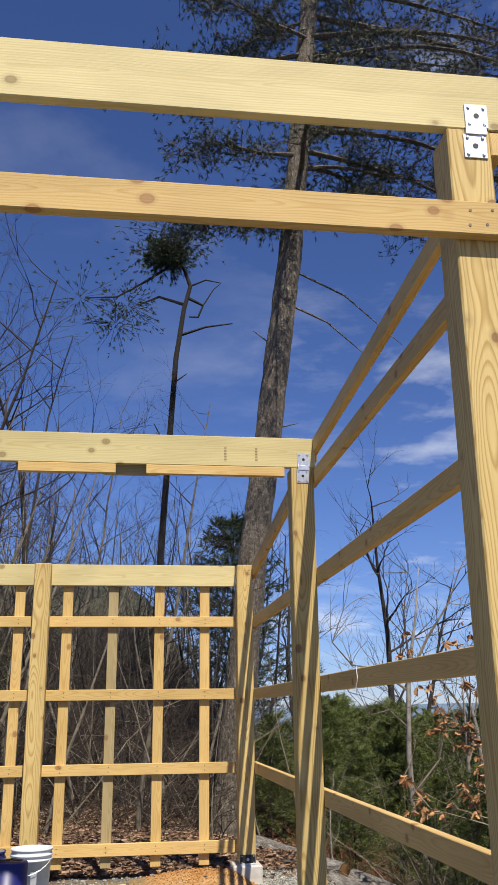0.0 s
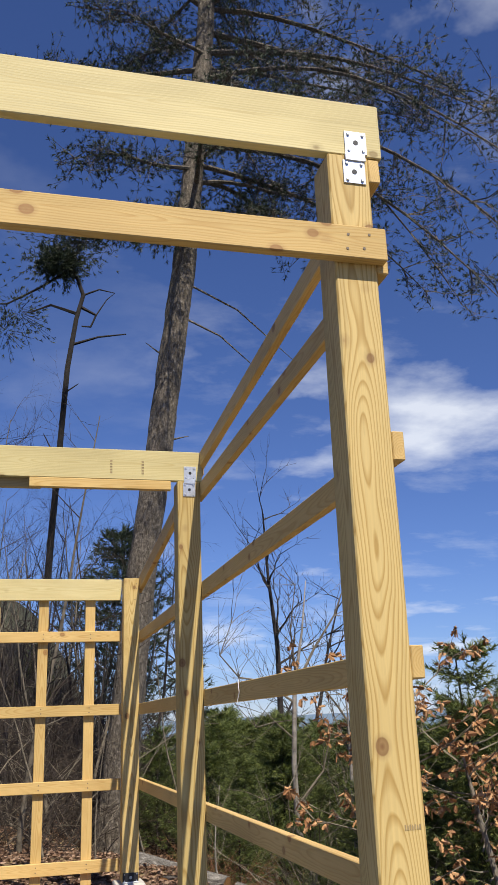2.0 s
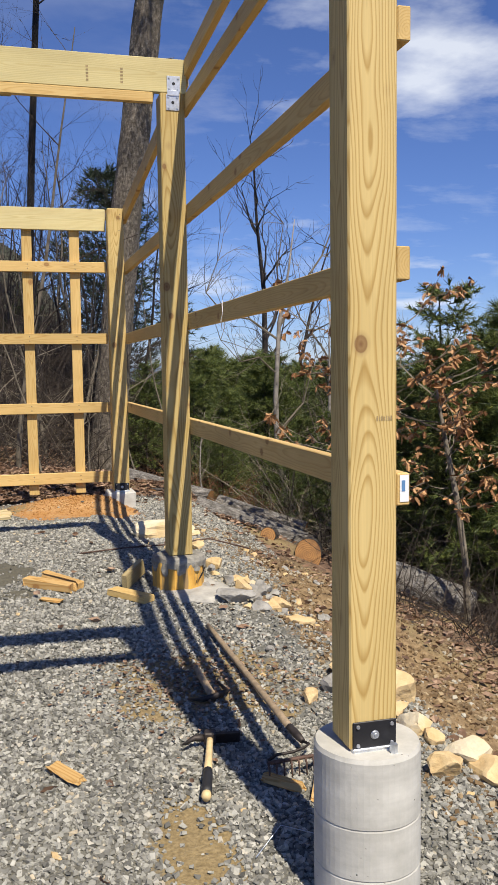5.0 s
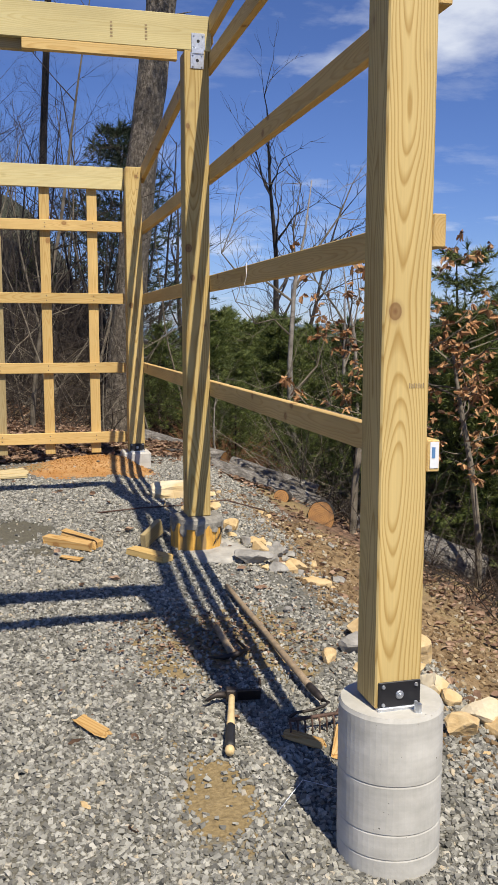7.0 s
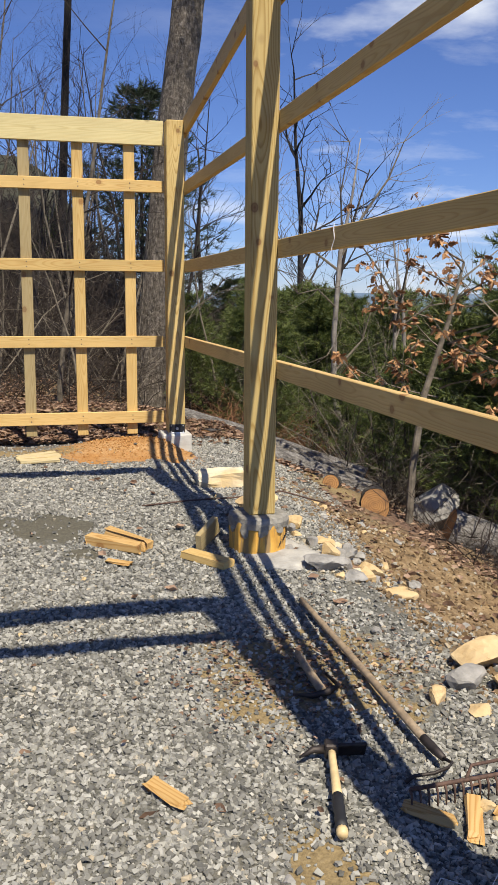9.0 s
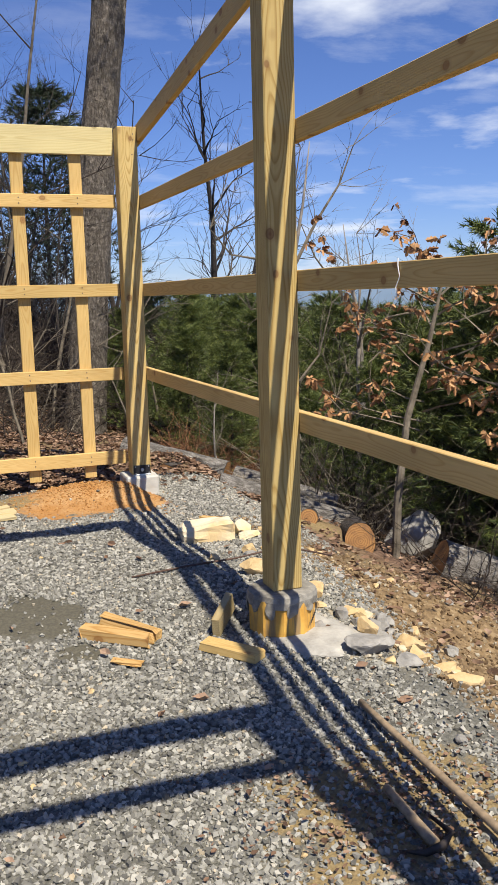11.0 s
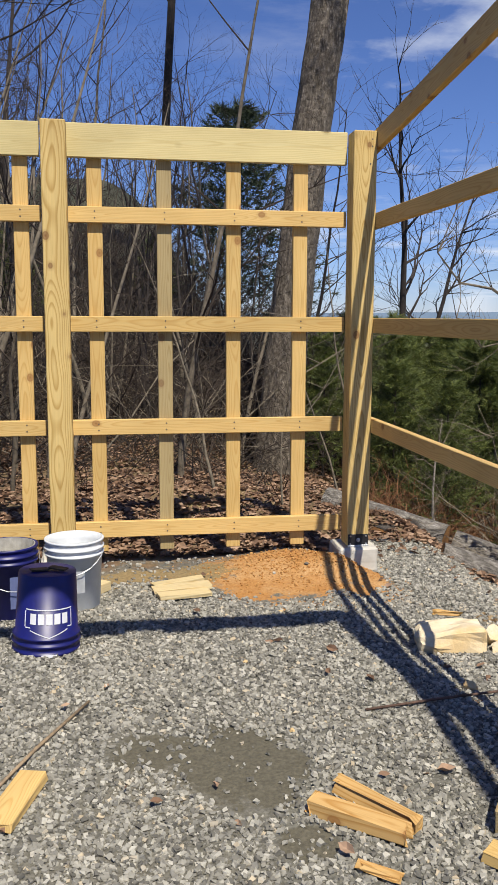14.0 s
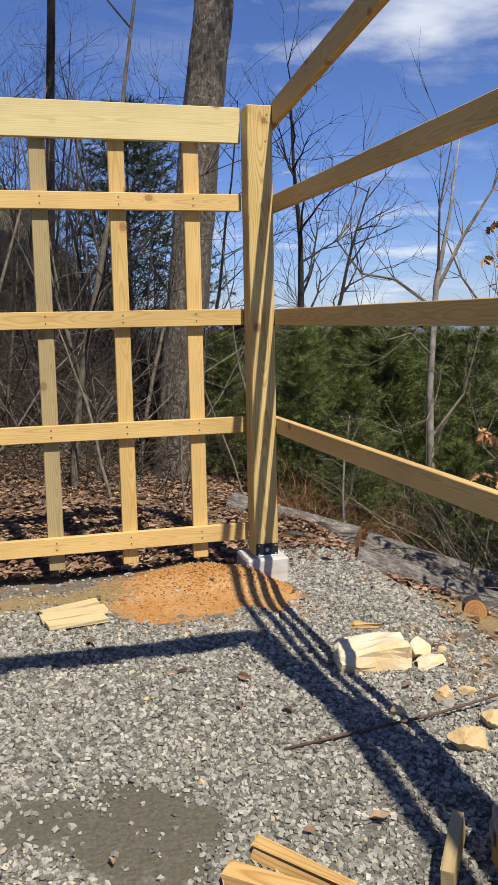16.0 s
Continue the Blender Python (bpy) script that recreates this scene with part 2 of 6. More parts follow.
def cast_concrete():
    m, nt, bsdf = material("cast_concrete")
    p = object_coords(nt)
    band = nt.nodes.new("ShaderNodeMapping")
    band.inputs["Scale"].default_value = (1.5, 1.5, 14)
    nt.links.new(p, band.inputs["Vector"])
    col = ramp(nt, noise_tex(nt, p, 6, 6, 0.65), [(0.3, (0.42, 0.405, 0.36)), (0.7, (0.62, 0.60, 0.545))])
    col = blend(nt, 0.35, col, ramp(nt, noise_tex(nt, band.outputs[0], 2, 4), [(0.35, (0.6, 0.6, 0.6)), (0.65, (1, 1, 1))]), "MULTIPLY")
    pit = nt.nodes.new("ShaderNodeTexVoronoi")
    pit.inputs["Scale"].default_value = 42
    nt.links.new(p, pit.inputs["Vector"])
    thin = calc(nt, "ADD", pit.outputs["Distance"], calc(nt, "MULTIPLY", noise_tex(nt, p, 9, 3), 0.55))
    hole = ramp(nt, thin, [(0.27, (0, 0, 0)), (0.33, (1, 1, 1))])
    col = blend(nt, hole, (0.13, 0.12, 0.105), col)
    col = blend(nt, ramp(nt, noise_tex(nt, p, 3.3, 5), [(0.56, (0, 0, 0)), (0.72, (0.6, 0.6, 0.6))]), col, (0.33, 0.315, 0.27))
    nt.links.new(col, bsdf.inputs["Base Color"])
    bsdf.inputs["Roughness"].default_value = 0.9
    bump(nt, bsdf, calc(nt, "ADD", hole, calc(nt, "MULTIPLY", noise_tex(nt, p, 50, 4), 0.4)), 0.5, 0.004)
    return m


CONCRETE = cast_concrete()
CONCRETE_DARK = speckled("damp_rough_concrete", (0.13, 0.12, 0.10), (0.34, 0.32, 0.275), 16, 0.95, 0.8, 0.01)


def stained_concrete():
    """Concrete yellowed by its form, with brown runs down its sides."""
    m, nt, bsdf = material("form_stained_concrete")
    p = object_coords(nt)
    run = nt.nodes.new("ShaderNodeMapping")
    run.inputs["Scale"].default_value = (26, 26, 2.2)
    nt.links.new(p, run.inputs["Vector"])
    col = ramp(nt, noise_tex(nt, p, 11, 5, 0.6), [(0.3, (0.55, 0.27, 0.04)), (0.7, (0.74, 0.44, 0.09))])
    streak = noise_tex(nt, run.outputs[0], 1.0, 4, 0.6)
    col = blend(nt, ramp(nt, streak, [(0.50, (0, 0, 0)), (0.62, (0.85, 0.85, 0.85))]), col, (0.24, 0.17, 0.09))
    nt.links.new(col, bsdf.inputs["Base Color"])
    bsdf.inputs["Roughness"].default_value = 0.8
    bump(nt, bsdf, streak, 0.3, 0.004)
    return m


CONCRETE_YELLOW = stained_concrete()
GALVANISED = plain("galvanised_steel", (0.62, 0.65, 0.70), 0.38, 0.85, 0.15, 60)
BLACK_STEEL = plain("black_coated_steel", (0.012, 0.012, 0.015), 0.45, 0.0, 0.2)
STEEL_DARK = plain("rusty_dark_steel", (0.055, 0.045, 0.04), 0.6, 0.6, 0.4)
def plated_bark(name, squeeze, crack_colour, tones):
    m, nt, bsdf = material(name)
    p = object_coords(nt)
    mp = nt.nodes.new("ShaderNodeMapping")
    mp.inputs["Scale"].default_value = squeeze
    nt.links.new(p, mp.inputs["Vector"])
    warp = nt.nodes.new("ShaderNodeVectorMath")
    warp.operation = "ADD"
    nz = nt.nodes.new("ShaderNodeTexNoise")
    nz.inputs["Scale"].default_value = 9
    sc = nt.nodes.new("ShaderNodeVectorMath")
    sc.operation = "SCALE"
    sc.inputs["Scale"].default_value = 0.22
    nt.links.new(mp.outputs[0], nz.inputs["Vector"])
    nt.links.new(nz.outputs["Color"], sc.inputs[0])
    nt.links.new(mp.outputs[0], warp.inputs[0])
    nt.links.new(sc.outputs[0], warp.inputs[1])
    vo = nt.nodes.new("ShaderNodeTexVoronoi")
    vo.feature = "DISTANCE_TO_EDGE"
    vo.inputs["Scale"].default_value = 27
    nt.links.new(warp.outputs[0], vo.inputs["Vector"])
    crack = ramp(nt, vo.outputs["Distance"], [(0.0, (0.25, 0.25, 0.25)), (0.22, (1, 1, 1))])
    flake = ramp(nt, noise_tex(nt, p, 22, 5, 0.65), [(0.3, tones[0]), (0.52, tones[1]), (0.70, tones[2])])
    rough_bark = noise_tex(nt, mp.outputs[0], 26, 6, 0.72)
    crack = calc(nt, "ADD", calc(nt, "MULTIPLY", crack, 0.4), calc(nt, "MULTIPLY", ramp(nt, rough_bark, [(0.38, (0, 0, 0)), (0.58, (1, 1, 1))]), 0.6))
    nt.links.new(blend(nt, crack, crack_colour, flake), bsdf.inputs["Base Color"])
    bsdf.inputs["Roughness"].default_value = 0.95
    bump(nt, bsdf, calc(nt, "ADD", crack, calc(nt, "MULTIPLY", noise_tex(nt, p, 40, 4), 0.4)), 0.9, 0.02)
    return m


BARK_PINE = plated_bark("pine_bark", (1, 1, 0.34), (0.04, 0.032, 0.022), ((0.10, 0.083, 0.064), (0.19, 0.16, 0.128), (0.33, 0.29, 0.24)))
BARK_LOG = plated_bark("weathered_log_bark", (0.34, 1, 1), (0.07, 0.062, 0.055), ((0.14, 0.125, 0.11), (0.26, 0.24, 0.215), (0.42, 0.40, 0.37)))
BARK_LOG_DARK = plated_bark("dark_log_bark", (0.34, 1, 1), (0.02, 0.016, 0.014), ((0.045, 0.036, 0.03), (0.09, 0.075, 0.065), (0.17, 0.15, 0.13)))
BARK_DARK = speckled("dark_bark", (0.016, 0.013, 0.012), (0.052, 0.041, 0.037), 18, 0.95, 0.6, 0.02)
BARK_PALE = speckled("pale_smooth_bark", (0.11, 0.095, 0.08), (0.34, 0.31, 0.275), 9, 0.9, 0.4, 0.01)
BARK_GREY = speckled("grey_bark", (0.07, 0.058, 0.042), (0.22, 0.187, 0.142), 12, 0.95, 0.6, 0.01)
TWIG = speckled("bare_twigs", (0.017, 0.0125, 0.0095), (0.062, 0.045, 0.034), 10, 0.95, 0.2)
NEEDLES = tinted_islands("pine_needles", [(0, (0.022, 0.042, 0.007)), (0.5, (0.076, 0.106, 0.017)), (1, (0.20, 0.225, 0.048))], 0.6)
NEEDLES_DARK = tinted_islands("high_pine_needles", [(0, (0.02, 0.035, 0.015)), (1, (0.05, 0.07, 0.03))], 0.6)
LEAF_DEAD = tinted_islands("dead_oak_leaves", [(0, (0.16, 0.065, 0.024)), (0.5, (0.35, 0.175, 0.068)), (1, (0.55, 0.32, 0.15))], 0.8)
LITTER = tinted_islands("leaf_litter", [(0, (0.09, 0.05, 0.03)), (0.5, (0.22, 0.13, 0.08)), (1, (0.42, 0.29, 0.20))], 0.9)
GRAVEL = tinted_islands("crushed_stone", [(0, (0.105, 0.101, 0.088)), (0.35, (0.23, 0.222, 0.193)), (0.8, (0.36, 0.349, 0.305)), (0.95, (0.46, 0.444, 0.39)), (1, (0.47, 0.39, 0.27))], 0.85)
SANDSTONE = speckled("tan_sandstone", (0.44, 0.295, 0.13), (0.68, 0.52, 0.29), 9, 0.9, 0.7, 0.02, second=(0.56, 0.41, 0.22), second_scale=3)
SANDSTONE_PALE = speckled("pale_sandstone", (0.50, 0.42, 0.28), (0.74, 0.66, 0.50), 7, 0.9, 0.5, 0.02, second=(0.62, 0.46, 0.24), second_scale=4)
GREYSTONE = speckled("grey_stone", (0.19, 0.18, 0.162), (0.39, 0.37, 0.335), 9, 0.9, 0.5, 0.02)

# ==== ground ====
def smooth(a, b, v):
    t = np.clip((v - a) / (b - a), 0, 1)
    return t * t * (3 - 2 * t)


def wave(x, y, k, ph=0.0):
    return np.sin(x * k + ph) * np.cos(y * k * 1.13 - ph * 1.7) + 0.5 * np.sin(x * k * 2.3 + y * k * 1.9 + ph)


def gz(x, y):
    x, y = np.asarray(x, float), np.asarray(y, float)
    h = -0.25 + 0.082 * np.clip(y, -1.5, 3.6) + 0.012 * np.clip(y - 3.6, 0, 4)
    edge = 0.35 + 0.08 * np.sin(y * 1.3) + 0.08 * smooth(5.2, 7.5, y) - 0.22 * np.exp(-((y - 2.7) / 0.7) ** 2)
    h = h - 0.06 * smooth(-0.5, 0.0, x) * smooth(3.6, 4.5, y) * smooth(8.5, 7.5, y)
    s = np.maximum(0, x - edge)
    h = h - 14 * (1 - np.exp(-(0.42 * s * smooth(0, 0.5, s)) / 14))
    bank = smooth(6.2, 9.5, y) * smooth(1.6, -0.6, x)
    h = h + bank * 0.03 * np.clip(y - 6.0, 0, 30) + 5.5 * smooth(12, 34, y) * smooth(4.5, -2.0, x) * smooth(200, 90, y)
    h = h + 0.10 * np.exp(-(((x + 0.48) / 0.42) ** 2 + ((y - 5.72) / 0.27) ** 2))       # heap of orange clay
    h = h + 0.08 * np.exp(-(((x + 0.22) / 0.17) ** 2 + ((y - 5.60) / 0.13) ** 2))
    h = h - 0.32 * np.exp(-((x - 0.35) / 1.1) ** 2) * smooth(7.5, 9.8, y) * smooth(16, 11, y)        # hollow at the tall pine's foot
    rough = smooth(0.2, 1.2, x) + smooth(6.0, 7.0, y)
    h = h + 0.006 * wave(x, y, 5.0) + 0.03 * np.clip(rough, 0, 1) * wave(x, y, 2.6, 1.0)
    far = np.hypot(x, y)
    h = h + smooth(60, 500, far) * (6 * wave(x, y, 0.006) - 4)
    return h


def axis(lo, hi, fine, reach, grow=1.16):
    mid = list(np.arange(lo, hi + fine / 2, fine))
    up, step, v = [], fine, hi
    while v < reach:
        step *= grow
        v += step
        up.append(v)
    down, step, v = [], fine, lo
    while v > -reach:
        step *= grow
        v -= step
        down.append(v)
    return np.array(down[::-1] + mid + up)


def mesh_object(name, verts, faces, mat, parent=None, smooth_shade=False):
    me = bpy.data.meshes.new(name)
    me.from_pydata(verts, [], faces)
    me.materials.append(mat)
    if smooth_shade:
        me.polygons.foreach_set("use_smooth", [True] * len(me.polygons))
    ob = new(name, me)
    ob.parent = parent
    return ob


def ground_material():
    m, nt, bsdf = material("gravel_clay_and_leaf_ground")
    p = object_coords(nt)
    sep = nt.nodes.new("ShaderNodeSeparateXYZ")
    nt.links.new(p, sep.inputs[0])
    X, Y = sep.outputs["X"], sep.outputs["Y"]

    def patch(cx, cy, rx, ry, edge=0.35, rag=1.3):
        """1 inside an uneven oval of ground"""
        dx = calc(nt, "DIVIDE", calc(nt, "SUBTRACT", X, cx), rx)
        dy = calc(nt, "DIVIDE", calc(nt, "SUBTRACT", Y, cy), ry)
        d = calc(nt, "SQRT", calc(nt, "ADD", calc(nt, "MULTIPLY", dx, dx), calc(nt, "MULTIPLY", dy, dy)))
        d = calc(nt, "ADD", d, calc(nt, "MULTIPLY", calc(nt, "SUBTRACT", n_mid, 0.5), rag))
        return ramp(nt, d, [(0.82, (1, 1, 1)), (0.82 + edge * 0.5, (0, 0, 0))])

    n_mid = noise_tex(nt, p, 4.5, 6, 0.65)
    n_fine = noise_tex(nt, p, 70, 4, 0.6)
    n_big = noise_tex(nt, p, 1.1, 4)
    vor = nt.nodes.new("ShaderNodeTexVoronoi")
    vor.inputs["Scale"].default_value = 80
    nt.links.new(p, vor.inputs["Vector"])
    # bed under the loose chips, coloured dark for the shade in their gaps
    stone = blend(nt, 0.75, ramp(nt, vor.outputs["Color"], [(0.2, (0.07, 0.068, 0.058)), (0.8, (0.24, 0.235, 0.205))]), ramp(nt, n_fine, [(0.3, (0.06, 0.058, 0.048)), (0.7, (0.19, 0.185, 0.158))]))
    stone = blend(nt, ramp(nt, n_big, [(0.5, (0, 0, 0)), (0.75, (0.45, 0.45, 0.45))]), stone, (0.22, 0.19, 0.135))
    leaf = ramp(nt, noise_tex(nt, p, 26, 5, 0.7), [(0.3, (0.045, 0.026, 0.017)), (0.5, (0.12, 0.07, 0.045)), (0.72, (0.26, 0.17, 0.12))])
    soil = ramp(nt, n_fine, [(0.3, (0.17, 0.12, 0.052)), (0.7, (0.31, 0.232, 0.115))])
    clay = blend(nt, ramp(nt, n_mid, [(0.4, (0, 0, 0)), (0.65, (1, 1, 1))]), ramp(nt, n_fine, [(0.3, (0.30, 0.135, 0.036)), (0.7, (0.46, 0.235, 0.07))]), ramp(nt, n_fine, [(0.3, (0.36, 0.20, 0.08)), (0.7, (0.52, 0.33, 0.15))]))
    mud = ramp(nt, n_fine, [(0.3, (0.07, 0.064, 0.046)), (0.7, (0.13, 0.119, 0.086))])
    # gravel pad against the woods
    wob = calc(nt, "MULTIPLY", calc(nt, "SUBTRACT", n_mid, 0.5), 1.2)
    out_x = ramp(nt, calc(nt, "MULTIPLY", calc(nt, "ADD", calc(nt, "SUBTRACT", X, 0.75), wob), 0.5), [(0.0, (0, 0, 0)), (0.12, (1, 1, 1))])
    out_y = ramp(nt, calc(nt, "MULTIPLY", calc(nt, "ADD", calc(nt, "SUBTRACT", Y, 5.75), wob), 0.5), [(0.0, (0, 0, 0)), (0.12, (1, 1, 1))])
    outside = calc(nt, "MAXIMUM", out_x, out_y)
    wood_floor = blend(nt, ramp(nt, noise_tex(nt, p, 0.9, 3), [(0.4, (0, 0, 0)), (0.65, (1, 1, 1))]), leaf, soil)
    col = blend(nt, outside, stone, wood_floor)
    col = blend(nt, patch(0.50, 5.55, 0.60, 0.95, 0.4, 1.2), col, stone)
    col = blend(nt, patch(-0.52, 5.52, 0.62, 0.40, 0.3, 2.4), col, clay)
    col = blend(nt, patch(-0.50, 5.02, 0.36, 0.10, 0.4, 2.8), col, clay)
    col = blend(nt, patch(-1.35, 5.60, 0.55, 0.20, 0.6, 2.8), col, soil)
    col = blend(nt, patch(-0.02, 5.36, 0.16, 0.26, 0.4, 2.2), col, clay)
    col = blend(nt, patch(-1.14, 3.44, 0.25, 0.29, 0.3, 2.2), col, mud)
    col = blend(nt, patch(-1.44, 3.56, 0.20, 0.12, 0.3, 2.4), col, mud)
    col = blend(nt, patch(-1.0, 2.98, 0.11, 0.09, 0.3, 1.6), col, mud)
    col = blend(nt, patch(-0.50, 0.40, 0.15, 0.34, 0.6, 2.4), col, soil)
    col = blend(nt, patch(-0.20, 1.60, 0.50, 0.42, 0.9, 2.6), col, soil)
    col = blend(nt, patch(0.36, 2.72, 0.30, 0.42, 0.5, 1.8), col, ramp(nt, n_fine, [(0.3, (0.27, 0.22, 0.145)), (0.7, (0.46, 0.40, 0.29))]))
    earth = ramp(nt, noise_tex(nt, p, 14, 5, 0.7), [(0.3, (0.09, 0.058, 0.028)), (0.5, (0.22, 0.145, 0.07)), (0.72, (0.38, 0.275, 0.15))])
    col = blend(nt, patch(1.10, 2.1, 0.75, 2.3, 0.8, 1.4), col, earth)
    # wooded country far off, its colour darkened for shade under the trees
    far = calc(nt, "SQRT", calc(nt, "ADD", calc(nt, "MULTIPLY", X, X), calc(nt, "MULTIPLY", Y, Y)))
    grove_shade = ramp(nt, noise_tex(nt, p, 0.25, 6, 0.7), [(0.35, (0.022, 0.028, 0.014)), (0.65, (0.075, 0.07, 0.045))])
    col = blend(nt, ramp(nt, calc(nt, "MULTIPLY", far, 0.02), [(0.23, (0, 0, 0)), (0.38, (1, 1, 1))]), col, grove_shade)
    nt.links.new(col, bsdf.inputs["Base Color"])
    bsdf.inputs["Roughness"].default_value = 0.95
    bump(nt, bsdf, calc(nt, "ADD", noise_tex(nt, p, 28, 5, 0.7), calc(nt, "MULTIPLY", n_fine, 0.5)), 0.7, 0.02)
    return m


def build_ground():
    xs, ys = axis(-4.5, 5.0, 0.07, 900), axis(-4.0, 11.0, 0.07, 900)
    gx, gy = np.meshgrid(xs, ys)
    v = np.stack([gx, gy, gz(gx, gy)], -1).reshape(-1, 3)
    n, k = len(xs), len(ys)
    i = (np.arange(k - 1)[:, None] * n + np.arange(n - 1)[None]).ravel()
    f = np.stack([i, i + 1, i + n + 1, i + n], -1)
    ob = mesh_object("ground", v.tolist(), f.tolist(), ground_material(), smooth_shade=True)
    tagged(ob, "grey crushed-stone building pad that falls off to leafy woods", "ground", kind="structure")


build_ground()

# ==== parts ====
def part(name, bm, mat, parent=None, label="", m=None, smooth_shade=False):
    me = bpy.data.meshes.new(name)
    bm.to_mesh(me)
    bm.free()
    me.materials.append(mat)
    if smooth_shade:
        me.polygons.foreach_set("use_smooth", [True] * len(me.polygons))
    ob = new(name, me)
    if m is not None:
        ob.matrix_basis = m
    ob.parent = parent
    if label:
        ob["label"] = label
    return ob


def holder(name, x, y, z, rz=0.0):
    ob = new(name)
    ob.matrix_basis = pose(x, y, z, 0, 0, rz)
    ob.empty_display_size = 0.1
    return ob


def box_bm(sx, sy, sz, bevel=0.003, centre=(0, 0, 0)):
    bm = bmesh.new()
    bmesh.ops.create_cube(bm, size=1)
    bmesh.ops.scale(bm, vec=(sx, sy, sz), verts=bm.verts)
    if bevel:
        bmesh.ops.bevel(bm, geom=list(bm.edges), offset=bevel, segments=1, affect="EDGES", clamp_overlap=True)
    bmesh.ops.translate(bm, vec=centre, verts=bm.verts)
    return bm


def cyl_bm(r, h, seg=24, r2=None, z0=0.0):
    bm = bmesh.new()
    bmesh.ops.create_cone(bm, cap_ends=True, segments=seg, radius1=r, radius2=r if r2 is None else r2, depth=h)
    bmesh.ops.translate(bm, vec=(0, 0, z0 + h / 2), verts=bm.verts)
    return bm


def stick(a, b, thick, wide, up=(0, 0, 1)):
    """The pose and length of a board from a to b, its width along up."""
    a, b = Vector(a), Vector(b)
    x = (b - a).normalized()
    z = (Vector(up) - x * x.dot(Vector(up))).normalized()
    y = z.cross(x)
    m = Matrix((x, y, z)).transposed().to_4x4()
    return Matrix.Translation((a + b) / 2) @ m, (b - a).length


def lumber(name, a, b, thick, wide, mat, up=(0, 0, 1), parent=None, label="", bevel=0.003):
    m, length = stick(a, b, thick, wide, up)
    return part(name, box_bm(length, thick, wide, bevel), mat, parent, label, m)


# ==== timber frame ====
P = 0.14
YA, YB, YC = 0.0, 2.87, 5.72
XL = -3.75                      # the frame's other side
XD = -1.94                      # gable post


def post(x, y, bottom, top, label, bracket=True):
    ob = lumber("timber_post", (x + P / 2, y + P / 2, bottom), (x + P / 2, y + P / 2, top), P, P, WOOD_POST, up=(1, 0, 0), bevel=0.005)
    tagged(ob, label, "post", "posts of the frame")
    return ob


POSTS = {}
POSTS["A"] = post(-P, YA, 0.225, 3.165, "tall yellow treated-pine post bolted to a concrete pier")
POSTS["B"] = post(-P, YB, 0.185, 2.835, "yellow treated-pine post striped with shadow on a low pier")
POSTS["C"] = post(-P, YC, 0.192, 2.69, "short treated-pine corner post on a concrete pier")
POSTS["D"] = post(XD, YC, 0.192, 2.69, "knotty treated-pine post in the lattice wall")
POSTS["E"] = post(XL, YC, 0.192, 2.69, "treated-pine corner post at the lattice's far end")
POSTS["F"] = post(XL, YB, 0.185, 2.835, "treated-pine post carrying the lower header")
POSTS["G"] = post(XL, YA, 0.225, 3.165, "tall treated-pine post carrying the upper header")


def rail(a, b, wide, label, mat=WOOD_RAIL, thick=0.038, name="rail", category="rail", group=""):
    ob = lumber(name, a, b, thick, wide, mat)
    return tagged(ob, label, category, group)


GIRT = 0.019
for z, y1, words in ((0.945, YC + P, "pine side girt nailed low along the posts"), (1.556, YC + P, "pine side girt at chest height along the posts"),
                     (2.176, YC + P, "pine side girt above head height along the posts")):
    rail((GIRT, YA, z), (GIRT, y1, z), 0.089, words, name="side_girt", category="girt", group="girts of the side wall")
rail((GIRT, YA, 2.785), (GIRT, YB + P, 2.785), 0.089, "pine side girt high between the two tall posts", name="side_girt", category="girt", group="girts of the side wall")
rail((GIRT, YA, 3.115), (GIRT, YB + 0.06, 2.975), 0.089, "sloping pine board between the two tall posts", name="sloping_top_board", category="board")
rail((GIRT, YB + 0.065, 2.957), (GIRT, YC + P, 2.635), 0.12, "sloping pine board down to the corner post", name="sloping_top_board", category="board")
rail((0.05, YA + 0.019, 3.268), (XL - 0.02, YA + 0.019, 3.268), 0.206, "pale thick header beam on the tall posts", WOOD_BEAM, 0.038, "header_beam", "beam", "headers")
rail((0.022, YA - 0.0205, 2.822), (XL - 0.02, YA - 0.0205, 2.822), 0.112, "orange-toned pine tie board nailed across the tall post", name="tie_board", category="board")
rail((0.012, YB + 0.019, 2.928), (XL - 0.02, YB + 0.019, 2.928), 0.187, "pale header beam on the middle posts", WOOD_BEAM, 0.038, "header_beam", "beam", "headers")
rail((-0.18, YB + 0.019, 2.805), (-1.02, YB + 0.019, 2.805), 0.057, "pine filler board under the middle header", name="filler_board", category="board")
rail((-1.20, YB + 0.019, 2.805), (-1.77, YB + 0.019, 2.805), 0.057, "pine filler board under the middle header", name="filler_board", category="board")

rail((-0.95, YB + 0.060, 2.815), (-1.27, YB + 0.060, 2.815), 0.070, "short pine splice board behind the middle header", WOOD_WORN, name="splice_board", category="board")

